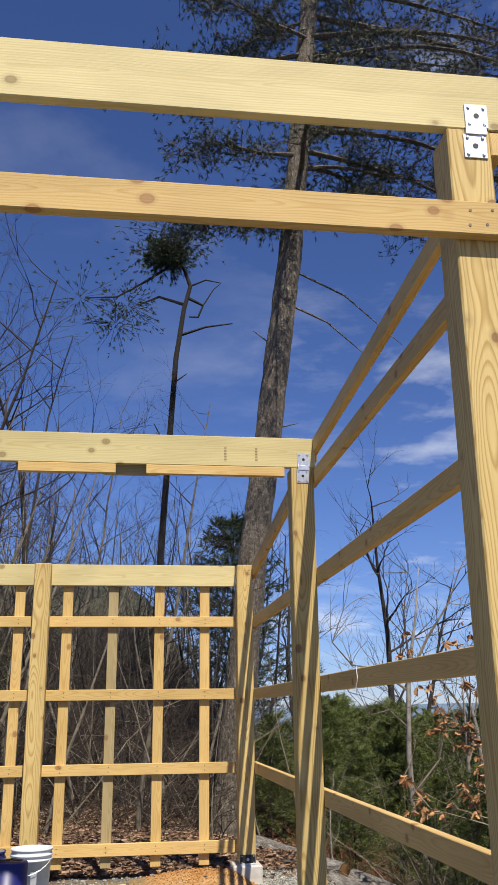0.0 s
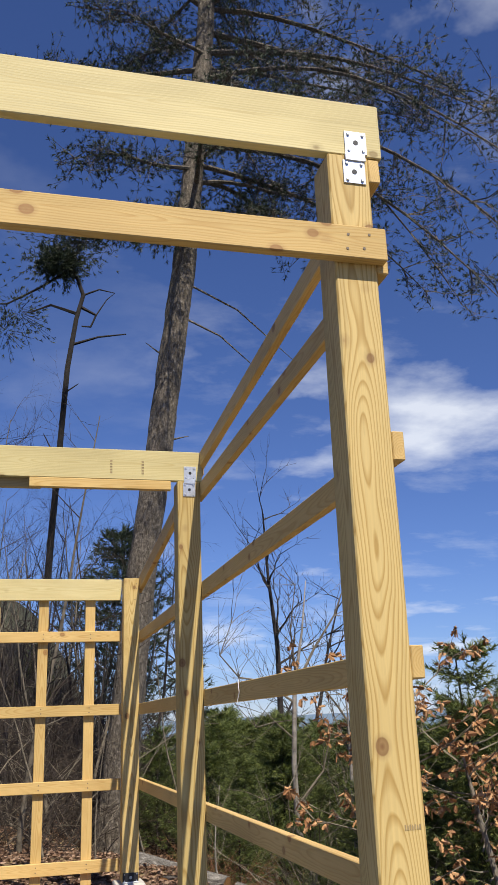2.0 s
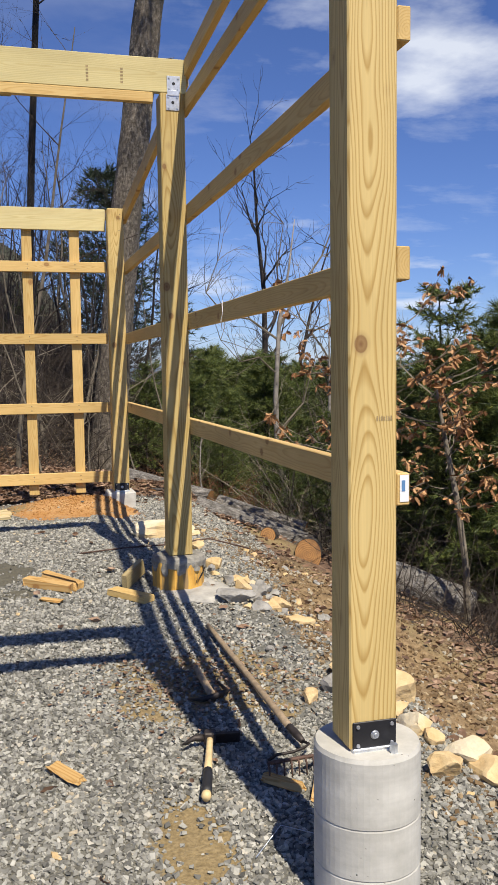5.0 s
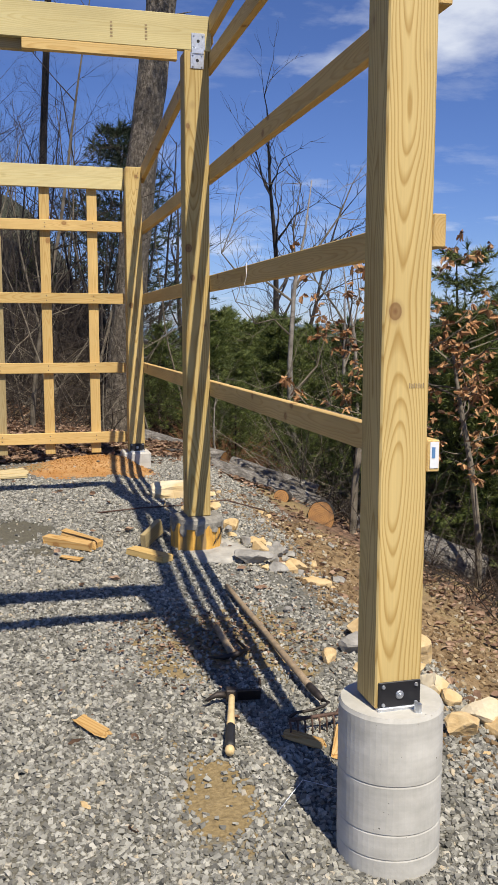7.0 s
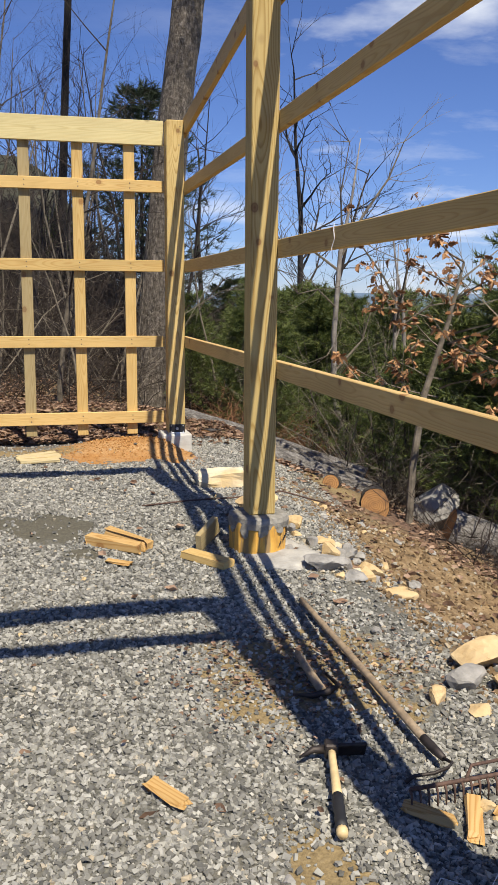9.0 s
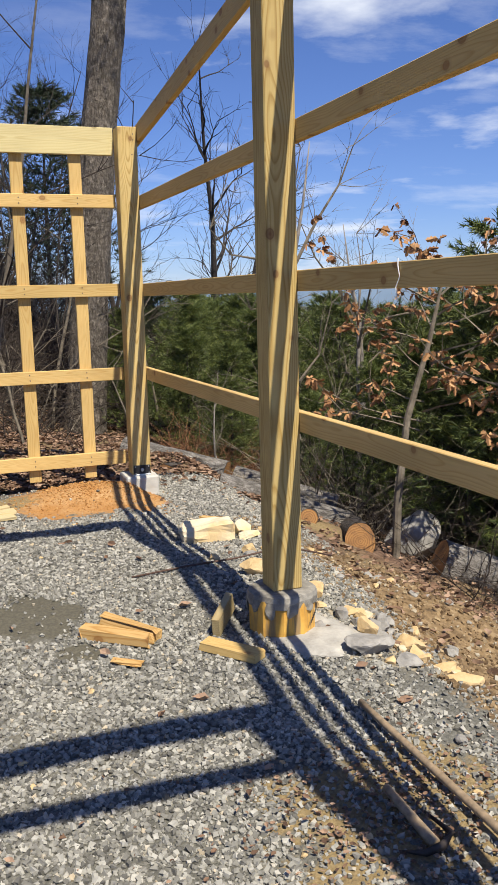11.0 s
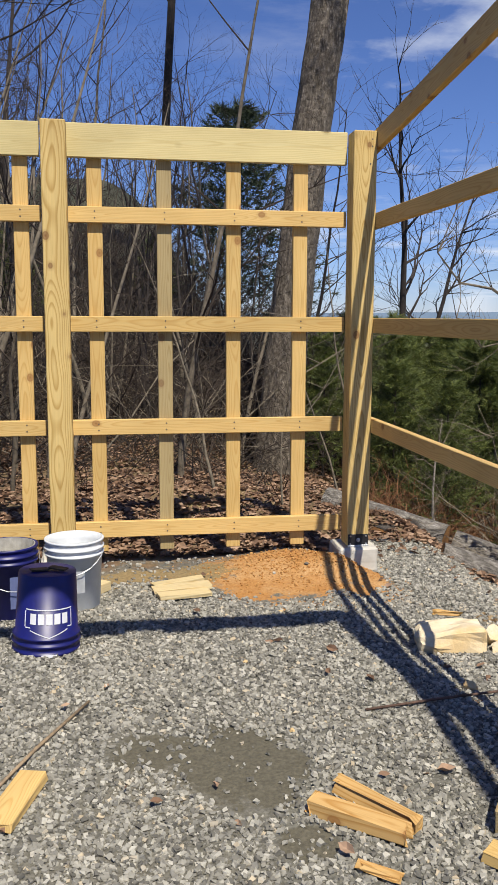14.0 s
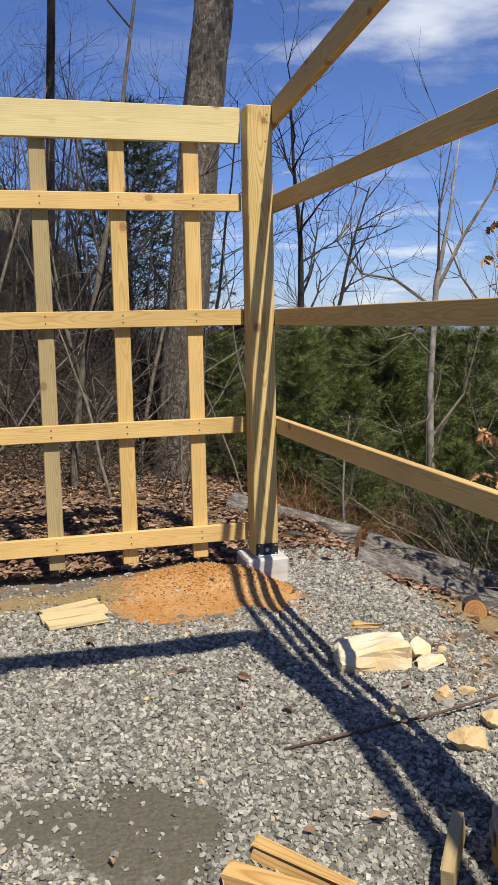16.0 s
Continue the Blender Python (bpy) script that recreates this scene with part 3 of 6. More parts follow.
# lattice between the gable posts
LY = 5.868
for x0, x1 in ((-1.815, -0.146), (-3.60, -1.955)):
    for z, w in ((2.605, 0.190), (2.19, 0.092), (1.56, 0.092), (0.945, 0.092), (0.315, 0.098)):
        rail((x0, LY, z), (x1, LY, z), w, "pale wide pine board along the lattice top" if w > 0.15 else "pine lattice board nailed across the uprights",
             WOOD_BEAM if w > 0.15 else WOOD_RAIL, name="lattice_board", category="board", group="lattice boards")
for x in (-0.42, -0.83, -1.245, -1.65, -2.07, -2.48, -2.89, -3.30):
    ob = lumber("lattice_upright", (x, LY + 0.039, 0.17), (x, LY + 0.039, 2.60), 0.038, 0.087, WOOD_WORN if x == -1.245 else WOOD_RAIL, up=(1, 0, 0))
    tagged(ob, "weathered greyish pine upright behind the lattice boards" if x == -1.245 else "pine upright behind the lattice boards", "upright", "lattice uprights")

# ==== mesh builders ====
class Soup:
    """Collects tubes, needles and chips into one mesh."""

    def __init__(self):
        self.v, self.f, self.n = [], [], 0

    def add(self, verts, faces):
        self.v.extend(map(tuple, verts))
        self.f.extend(tuple(i + self.n for i in face) for face in faces)
        self.n += len(verts)

    def tube(self, pts, radii, sides=5, cap=True):
        pts = [Vector(p) for p in pts]
        verts, faces = [], []
        ref = Vector((0.31, 0.77, 0.55)).normalized()
        for i, p in enumerate(pts):
            d = (pts[min(i + 1, len(pts) - 1)] - pts[max(i - 1, 0)]).normalized()
            u = d.cross(ref if abs(d.dot(ref)) < 0.95 else Vector((1, 0, 0))).normalized()
            w = d.cross(u)
            for k in range(sides):
                a = 2 * math.pi * k / sides
                verts.append(p + (u * math.cos(a) + w * math.sin(a)) * radii[i])
        for i in range(len(pts) - 1):
            for k in range(sides):
                a, b = i * sides + k, i * sides + (k + 1) % sides
                faces.append((a, b, b + sides, a + sides))
        if cap:
            faces.append(tuple(range(sides))[::-1])
            faces.append(tuple((len(pts) - 1) * sides + k for k in range(sides)))
        self.add(verts, faces)

    def make(self, name, mat, parent=None, label="", smooth_shade=False):
        ob = mesh_object(name, self.v, self.f, mat, parent, smooth_shade)
        if label:
            ob["label"] = label
        return ob


def rng_for(seed):
    return random.Random(seed)


def rock_bm(size, seed, cuts=16, sub=3):
    r = rng_for(seed)
    bm = bmesh.new()
    bmesh.ops.create_icosphere(bm, subdivisions=sub, radius=1)
    for _ in range(cuts):
        n = Vector((r.gauss(0, 1), r.gauss(0, 1), r.gauss(0, 0.8))).normalized()
        d = r.uniform(0.42, 0.78)
        for v in bm.verts:
            over = v.co.dot(n) - d
            if over > 0:
                v.co -= n * over
    for v in bm.verts:
        v.co *= 1 + 0.09 * noise.noise(v.co * 2.6 + Vector((seed, 0, 0))) + 0.05 * noise.noise(v.co * 7 + Vector((0, seed, 0)))
    bmesh.ops.scale(bm, vec=[s / 1.75 for s in size], verts=bm.verts)
    return bm


def rock(x, y, size, mat, label, seed, rz=0.0, sink=0.3, tilt=0.0, group="loose rocks"):
    z = float(gz(x, y)) + size[2] * (0.42 - sink * 0.4)
    ob = part("rock", rock_bm(size, seed), mat, None, "", pose(x, y, z, tilt, tilt * 0.5, rz))
    return tagged(ob, label, "rock", group)


# ==== piers and steel ====
def screw(x, y, z, r, parent, facing=90, name="bolt"):
    bm = cyl_bm(r, 0.004, 10, r * 0.8)
    return part(name, bm, GALVANISED, parent, "", pose(x, y, z, facing, 0, 0))


def lathe_bm(profile, seg=40, wobble=0.0, seed=0):
    bm = bmesh.new()
    rings = []
    for r, z in profile:
        ring = []
        for k in range(seg):
            a = 2 * math.pi * k / seg
            q = r * (1 + wobble * noise.noise(Vector((math.cos(a) * 2 + seed, math.sin(a) * 2, z * 4))))
            ring.append(bm.verts.new((q * math.cos(a), q * math.sin(a), z)))
        rings.append(ring)
    for lo, hi in zip(rings, rings[1:]):
        for k in range(seg):
            bm.faces.new((lo[k], lo[(k + 1) % seg], hi[(k + 1) % seg], hi[k]))
    bm.faces.new(rings[0][::-1])
    bm.faces.new(rings[-1])
    return bm


def round_pier(x, y, top, r, label, depth=0.2):
    base = float(gz(x, y)) - depth
    h = top - base
    prof = [(r, 0)]
    for z in (h - 0.42, h - 0.345, h - 0.20):
        if z > 0.05:
            prof += [(r, z - 0.004), (r * 0.988, z), (r * 1.004, z + 0.004)]
    prof += [(r, h - 0.012), (r * 0.965, h)]
    ob = part("concrete_pier", lathe_bm(prof, 56, 0.012, x), CONCRETE, None, "", pose(x, y, base), smooth_shade=False)
    return tagged(ob, label, "pier", "concrete piers")


round_pier(-0.058, 0.075, 0.222, 0.152, "tall round grey concrete pier ringed by form seams")
round_pier(XL + P / 2, 0.075, 0.222, 0.166, "round grey concrete pier under the far tall post")
round_pier(XL + P / 2, YB + 0.07, 0.182, 0.166, "round grey concrete pier under the far middle post")


def square_pier(x, y, top, half, label):
    base = float(gz(x, y)) - 0.15
    bm = box_bm(half * 2, half * 2, top - base, 0.012)
    bmesh.ops.subdivide_edges(bm, edges=list(bm.edges), cuts=2, use_grid_fill=True)
    for v in bm.verts:
        v.co += 0.006 * noise.noise_vector(v.co * 9)
    ob = part("concrete_pier", bm, CONCRETE, None, "", pose(x, y, (top + base) / 2))
    return tagged(ob, label, "pier", "concrete piers")


square_pier(-0.075, YC + 0.08, 0.188, 0.125, "pale squarish concrete pier stained by orange clay")
square_pier(XD + 0.07, YC + 0.08, 0.188, 0.13, "squarish concrete pier under the lattice post")
square_pier(XL + 0.07, YC + 0.08, 0.188, 0.13, "squarish concrete pier under the far corner post")


def stained_pier(x, y, top):
    base = float(gz(x, y)) - 0.1
    thing = holder("stained_concrete_pier", x, y, base)
    h = top - base
    part("yellow_collar", lathe_bm([(0.154, 0), (0.157, h - 0.05), (0.154, h - 0.03)], 10, 0.02, 4), CONCRETE_YELLOW, thing, "yellow form-stained concrete with drips")
    part("pier_cap", lathe_bm([(0.158, h - 0.062), (0.162, h - 0.03), (0.156, h - 0.008), (0.135, h)], 20, 0.10, 7), CONCRETE_DARK, thing, "rough dark grey concrete top")
    for k in range(10):
        a = 0.63 * k + 0.25
        part("drip", rock_bm((0.05, 0.02, 0.05 + 0.012 * (k * 7 % 5)), 60 + k, 8, 2), CONCRETE_DARK, thing, "", pose(0.154 * math.cos(a), 0.154 * math.sin(a), h - 0.068, 0, 0, math.degrees(a) + 90))
    marks = Soup()
    r = rng_for(3)
    for k in range(9):
        a = -1.05 + k * 0.07
        x0, y0 = 0.159 * math.cos(a), 0.159 * math.sin(a)
        z0 = h - 0.155 + 0.008 * k
        marks.add([(x0, y0, z0), (x0 + 0.006, y0 + 0.005, z0), (x0 + 0.006, y0 + 0.005, z0 + r.uniform(0.012, 0.02)), (x0, y0, z0 + 0.018)], [(0, 1, 2, 3)])
    marks.make("printed_marks", BLACK_STEEL, thing, "unreadable dark printed marks")
    tagged(thing, "ten-sided concrete pier with a yellow stained collar", "pier")


stained_pier(-0.075, YB + 0.07, 0.184)
SPILLED = speckled("spilled_concrete", (0.27, 0.255, 0.225), (0.46, 0.44, 0.39), 12, 0.95, 0.6, 0.01)
footing = part("concrete_footing", rock_bm((0.66, 0.48, 0.08), 5, 9, 3), SPILLED, None, "", pose(0.06, YB - 0.03, float(gz(0.06, YB)) - 0.008, 0, 3, -25))
tagged(footing, "spilled grey concrete footing skirt at the stained pier", "footing")


def steel_plate(name, x, y, z, w, h, mat, parent, label, holes=True):
    pl = part(name, box_bm(w, 0.004, h, 0.001), mat, parent, label, pose(x, y, z))
    for sx in (-1, 1):
        for sz in (-1, 1):
            b = screw(x + sx * (w / 2 - 0.013), y - 0.003, z + sz * (h / 2 - 0.013), 0.0055, parent)
    if holes:
        # black disc on the uncut plate paints the dark inside of a hole
        part("plate_hole", cyl_bm(0.009, 0.001, 14), BLACK_STEEL, parent, "", pose(x, y - 0.002, z, 90))
    return pl


def post_cap(name, x1, z1, x2, z2, y, label):
    thing = holder(name, (x1 + x2) / 2, y, z2)
    thing.matrix_basis = Matrix()
    steel_plate("upper_flange", x1, y - 0.0025, z1, 0.076, 0.086, GALVANISED, thing, "")
    steel_plate("lower_flange", x2, y - 0.0025, z2, 0.076, 0.086, GALVANISED, thing, "")
    part("bent_web", box_bm(0.07, 0.012, 0.03, 0.001), GALVANISED, thing, "", pose((x1 + x2) / 2, y - 0.003, (z1 + z2) / 2))
    return tagged(thing, label, "bracket", "post cap brackets")


post_cap("post_cap_bracket", -0.040, 3.212, -0.052, 3.100, YA, "galvanised post cap bracket screwed to header and post")
post_cap("post_cap_bracket", -0.062, 2.884, -0.068, 2.780, YB, "galvanised post cap bracket on the middle post")


def base_bracket(x, y, z, w, h, label):
    thing = holder("post_base_bracket", x, y, z)
    thing.matrix_basis = Matrix()
    part("base_plate", box_bm(w, 0.006, h, 0.0015), BLACK_STEEL, thing, "black coated steel plate", pose(x, y - 0.003, z + h / 2))
    part("shim", box_bm(w + 0.006, 0.02, 0.012, 0.002), GALVANISED, thing, "dull steel shim", pose(x, y - 0.002, z - 0.001))
    for sx in (-1, 1):
        for sz in (0.16, 0.84):
            screw(x + sx * (w / 2 - 0.014), y - 0.007, z + h * sz, 0.006, thing)
    screw(x, y - 0.007, z + h * 0.5, 0.013, thing, name="washer")
    screw(x, y - 0.011, z + h * 0.5, 0.006, thing)
    return tagged(thing, label, "bracket", "post base brackets")


base_bracket(-0.068, YA, 0.227, 0.128, 0.078, "black post base bracket with a bolt on the tall pier")
base_bracket(-0.068, YC, 0.194, 0.128, 0.072, "black post base bracket on the corner pier")
base_bracket(XD + 0.07, YC, 0.194, 0.128, 0.072, "black post base bracket under the lattice post")
nut = part("anchor_nut", cyl_bm(0.011, 0.025, 6), GALVANISED, None, "", pose(-0.025, -0.035, 0.222))
tagged(nut, "small anchor bolt nut on the pier's top", "nut")

# sticker on the low girt's end
PAPER = plain("white_label_paper", (0.75, 0.76, 0.78), 0.6, 0, 0.05)
INK_BLUE = plain("blue_label_ink", (0.10, 0.22, 0.42), 0.6, 0, 0.1)
tag = holder("lumber_tag", 0.019, -0.002, 0.94)
tag.matrix_basis = Matrix()
part("paper", box_bm(0.026, 0.001, 0.074, 0), PAPER, tag, "", pose(0.021, -0.0016, 0.948, 0, 0, 0))
part("print", box_bm(0.010, 0.001, 0.030, 0), INK_BLUE, tag, "pale blue unreadable print", pose(0.018, -0.0026, 0.955))
tagged(tag, "small white lumber tag stapled to the girt's end", "tag")

# nails and stamps
NAIL = plain("nail_heads", (0.16, 0.13, 0.10), 0.5, 0.6)
def nails(name, spots, label):
    s = Soup()
    for x, y, z, ax in spots:
        d = {"y": Vector((0, -1, 0)), "x": Vector((-1, 0, 0))}[ax]
        p = Vector((x, y, z))
        s.tube([p - d * 0.01, p + d * 0.0015], [0.005, 0.005], 7)
    ob = s.make(name, NAIL)
    tagged(ob, label, "nails", kind="stuff")


nails("nails", [(-0.105, -0.0395, 2.845, "y"), (-0.055, -0.0395, 2.80, "y"), (-0.035, -0.0395, 2.85, "y"), (-0.11, -0.0395, 2.795, "y")]
      + [(-0.03, YC, 2.64, "y"), (-0.03, YC, 2.60, "y"), (-0.04, YC, 2.50, "y"), (0.0, YA + 0.07, 1.57, "x")]
      + [(x, LY - 0.019, z + dz, "y") for x in (-0.42, -0.83, -1.245, -1.65, -2.07) for z in (2.19, 1.56, 0.945, 0.315) for dz in (-0.018, 0.02)],
      "small dark nail heads in the boards")
STAMP = plain("grade_stamp_ink", (0.30, 0.22, 0.11), 0.8, 0, 0.3)
stamp = Soup()
for k in range(7):
    stamp.add([(-0.060 + k * 0.0068, -0.0012, 1.135), (-0.056 + k * 0.0068, -0.0012, 1.135), (-0.056 + k * 0.0068, -0.0012, 1.148 - 0.004 * (k % 2)), (-0.060 + k * 0.0068, -0.0012, 1.148)], [(0, 1, 2, 3)])
for k in range(5):
    for x0 in (-0.36, -0.55):
        stamp.add([(x0, YB - 0.0012, 2.87 + k * 0.018), (x0 + 0.014, YB - 0.0012, 2.87 + k * 0.018), (x0 + 0.014, YB - 0.0012, 2.88 + k * 0.018), (x0, YB - 0.0012, 2.88 + k * 0.018)], [(0, 1, 2, 3)])
tagged(stamp.make("grade_stamps", STAMP), "faded unreadable grade stamps on post and header", "stamp", kind="stuff")

string = Soup()
string.tube([(-0.003, 2.005, 1.612), (-0.006, 2.0, 1.585), (-0.005, 1.99, 1.55), (-0.012, 2.004, 1.515), (-0.008, 2.0, 1.47)], [0.002] * 5, 5)
tagged(string.make("string", PAPER), "short white string hanging over the girt", "string")

# ==== loose timber ====
def offcut(name, a, b, thick, wide, label, seed, mat=WOOD_RAIL, on_edge=False, lift=0.0):
    za, zb = float(gz(a[0], a[1])), float(gz(b[0], b[1]))
    half = (wide if on_edge else thick) / 2
    m, length = stick((a[0], a[1], za + half + lift + (a[2] if len(a) > 2 else 0)), (b[0], b[1], zb + half + lift + (b[2] if len(b) > 2 else 0)), thick, wide,
                      (0, 0, 1) if on_edge else Vector((b[0] - a[0], b[1] - a[1], 0)).cross(Vector((0, 0, 1))))
    bm = box_bm(length, thick, wide, 0.003)
    r = rng_for(seed)
    rag = 0.010 if mat is WOOD_RAW else 0.003
    for v in bm.verts:
        v.co += Vector((r.uniform(-1, 1) * rag * 2, r.uniform(-1, 1) * rag * 0.7, r.uniform(-1, 1) * rag))
    ob = part(name, bm, mat, None, "", m)
    return tagged(ob, label, "wood scrap", "wood scraps")


offcut("split_wood_piece", (-0.955, 3.13), (-0.70, 2.93), 0.05, 0.06, "split chunk of orange pine on the gravel", 1, WOOD_RAW, lift=0.004)
offcut("split_wood_piece", (-0.85, 3.22), (-0.655, 2.985), 0.045, 0.05, "thin split pine piece beside the chunk", 2, WOOD_RAW, lift=0.004)
offcut("wood_chip", (-0.87, 2.85), (-0.78, 2.78), 0.012, 0.04, "small pine chip on the gravel", 3, WOOD_RAW, lift=0.012)
offcut("lumber_offcut", (-0.485, 2.83), (-0.30, 2.63), 0.038, 0.089, "flat pine offcut beside the stained pier", 4, lift=0.01)
offcut("lumber_offcut", (-0.40, 2.92, 0.0), (-0.27, 3.10, 0.04), 0.038, 0.089, "weathered grey-brown offcut on edge against the stained pier", 5, WOOD_WORN, on_edge=True, lift=0.0)
offcut("lumber_offcut", (-1.34, 5.20), (-1.05, 5.25), 0.022, 0.09, "pale pine board scrap near the clay heap", 6, WOOD_PALE, lift=0.012)
offcut("lumber_offcut", (-1.36, 5.30), (-1.04, 5.34), 0.022, 0.10, "pale pine board scrap lying against another", 7, WOOD_PALE, lift=0.018)
offcut("lumber_offcut", (-1.36, 5.40), (-1.07, 5.46), 0.022, 0.07, "narrow pale pine scrap lying against another", 17, WOOD_PALE, lift=0.016)
offcut("lumber_offcut", (-1.955, 3.14), (-1.865, 3.42), 0.032, 0.10, "pine offcut lying out on the gravel", 8, lift=0.01)
offcut("lumber_offcut", (-0.18, 0.72), (-0.08, 0.62), 0.016, 0.045, "thin pine offcut under the rake", 9, WOOD_RAW, lift=0.012)
offcut("lumber_offcut", (-0.05, 0.54), (0.03, 0.70), 0.016, 0.045, "thin pine offcut beside the rake", 10, WOOD_RAW, lift=0.012)
offcut("lumber_offcut", (0.09, 0.62), (0.20, 0.72), 0.016, 0.05, "thin pine offcut near the rake's tines", 11, WOOD_RAW, lift=0.012)
offcut("wood_chip", (-0.90, 0.97), (-0.82, 0.86), 0.012, 0.05, "curled pine chip on the gravel", 12, WOOD_RAW, lift=0.012)
offcut("wood_chip", (0.14, 4.93), (0.27, 4.89), 0.022, 0.022, "short pale stick by the sandstone block", 13, WOOD_RAW, lift=0.012)
offcut("wood_chip", (-1.71, 5.32), (-1.62, 5.42), 0.05, 0.07, "pale wood chunk beside the buckets", 14, WOOD_PALE, lift=0.01)
offcut("lumber_offcut", (-1.95, 1.02), (-1.88, 1.30), 0.012, 0.03, "pale thin lath on the gravel", 15, WOOD_PALE, lift=0.012)

# ==== tools ====
HANDLE = plain("bleached_tool_handle", (0.27, 0.20, 0.125), 0.6, 0, 0.3, 40)
HANDLE_NEW = plain("pale_ash_handle", (0.62, 0.47, 0.24), 0.5, 0, 0.12, 40)
RUBBER = plain("black_rubber_grip", (0.015, 0.015, 0.016), 0.6, 0, 0.2)


def on_ground(x, y, up):
    return Vector((x, y, float(gz(x, y)) + up))


def rod(name, pts, radii, mat, parent, label="", sides=10):
    s = Soup()
    s.tube(pts, radii, sides)
    return s.make(name, mat, parent, label, True)


def between(a, b, n=6):
    return [a.lerp(b, i / (n - 1)) for i in range(n)]


RUST = plain("rusty_rebar", (0.105, 0.062, 0.045), 0.8, 0.2, 0.4, 60)
mattock = holder("hand_mattock", 0, 0, 0)
h0, h1 = on_ground(-0.315, 1.01, 0.045), on_ground(-0.42, 0.60, 0.035)
rod("handle", between(h0, h0.lerp(h1, 0.60)), [0.014, 0.013, 0.013, 0.014, 0.015, 0.016], HANDLE_NEW, mattock, "pale ash handle")
rod("grip", between(h0.lerp(h1, 0.58), h0.lerp(h1, 0.94)), [0.017, 0.0185, 0.018, 0.018, 0.019, 0.02], RUBBER, mattock, "black rubber grip")
rod("butt", between(h0.lerp(h1, 0.93), h1, 3), [0.017, 0.018, 0.014], HANDLE_NEW, mattock, "pale handle end")
bm = box_bm(0.045, 0.05, 0.05, 0.006)
part("eye", bm, STEEL_DARK, mattock, "", pose(h0.x, h0.y, h0.z, 0, 0, -15))
pick = [h0 + Vector((-0.02, 0.0, 0)), h0 + Vector((-0.06, 0.005, 0.002)), h0 + Vector((-0.11, -0.01, -0.012))]
rod("pick_end", pick, [0.016, 0.012, 0.003], STEEL_DARK, mattock, "", 6)
part("blade", box_bm(0.10, 0.012, 0.06, 0.003), STEEL_DARK, mattock, "", pose(h0.x + 0.065, h0.y - 0.008, h0.z - 0.004, 30, 0, -8))
tagged(mattock, "short-handled mattock with black rubber grip on gravel", "mattock")

hoe = holder("long_handled_hoe", 0, 0, 0)
a, b = on_ground(-0.065, 2.17, 0.03), on_ground(0.0, 0.98, 0.05)
rod("handle", between(a, b, 8), [0.013, 0.0135, 0.014, 0.014, 0.014, 0.0145, 0.015, 0.015], HANDLE, hoe, "weathered wooden handle")
c = on_ground(0.012, 0.87, 0.05)
rod("ferrule", between(b + (c - b) * -0.1, c, 4), [0.016, 0.0165, 0.015, 0.011], STEEL_DARK, hoe, "dark steel ferrule")
rod("neck", [c, c + Vector((0.015, -0.03, 0.0)), c + Vector((-0.01, -0.055, 0.0)), c + Vector((-0.06, -0.06, -0.01)), c + Vector((-0.12, -0.045, -0.02)), c + Vector((-0.15, -0.05, -0.035))],
    [0.006, 0.0055, 0.0055, 0.0055, 0.006, 0.007], STEEL_DARK, hoe, "bent steel neck")
tagged(hoe, "long weathered-handled hoe lying in the post's shadow", "hoe")

hook = holder("old_hand_hoe", 0, 0, 0)
a, b = on_ground(-0.235, 1.66, 0.03), on_ground(-0.225, 1.38, 0.035)
rod("handle", between(a, b, 5), [0.014, 0.015, 0.016, 0.017, 0.018], HANDLE, hook, "worn grey handle")
rod("hook_blade", [b + Vector((-0.09, 0.03, -0.02)), b + Vector((-0.04, -0.015, -0.01)), b + Vector((0.02, -0.015, 0)), b + Vector((0.075, 0.03, 0)), b + Vector((0.05, 0.14, 0.01))],
    [0.004, 0.011, 0.014, 0.010, 0.004], STEEL_DARK, hook, "curved dark steel blade", 8)
tagged(hook, "old hand hoe with a curved blade on gravel", "hoe")

rake = holder("garden_rake", 0, 0, 0)
a, b = on_ground(-0.165, 0.725, 0.065), on_ground(0.20, 0.735, 0.075)
rod("rake_bar", between(a, b, 5), [0.007] * 5, RUST, rake, "rusty steel bar", 6)
for k in range(14):
    p = a.lerp(b, k / 13)
    rod("tine", [p, p + Vector((0.0, -0.012, -0.015)), p + Vector((0.0, -0.018, -0.066))], [0.005, 0.004, 0.0025], RUST, rake, "", 5)
rod("rake_neck", [a.lerp(b, 0.5), a.lerp(b, 0.55) + Vector((0.02, 0.04, 0.02)), a.lerp(b, 0.75) + Vector((0.08, 0.05, 0.02))], [0.0055] * 3, RUST, rake)
p0 = a.lerp(b, 0.75) + Vector((0.08, 0.05, 0.02))
rod("rake_handle", between(p0, on_ground(1.45, 0.62, 0.03), 6), [0.014] * 6, HANDLE, rake, "weathered wooden handle")
tagged(rake, "rusty garden rake lying with tines downwards", "rake")

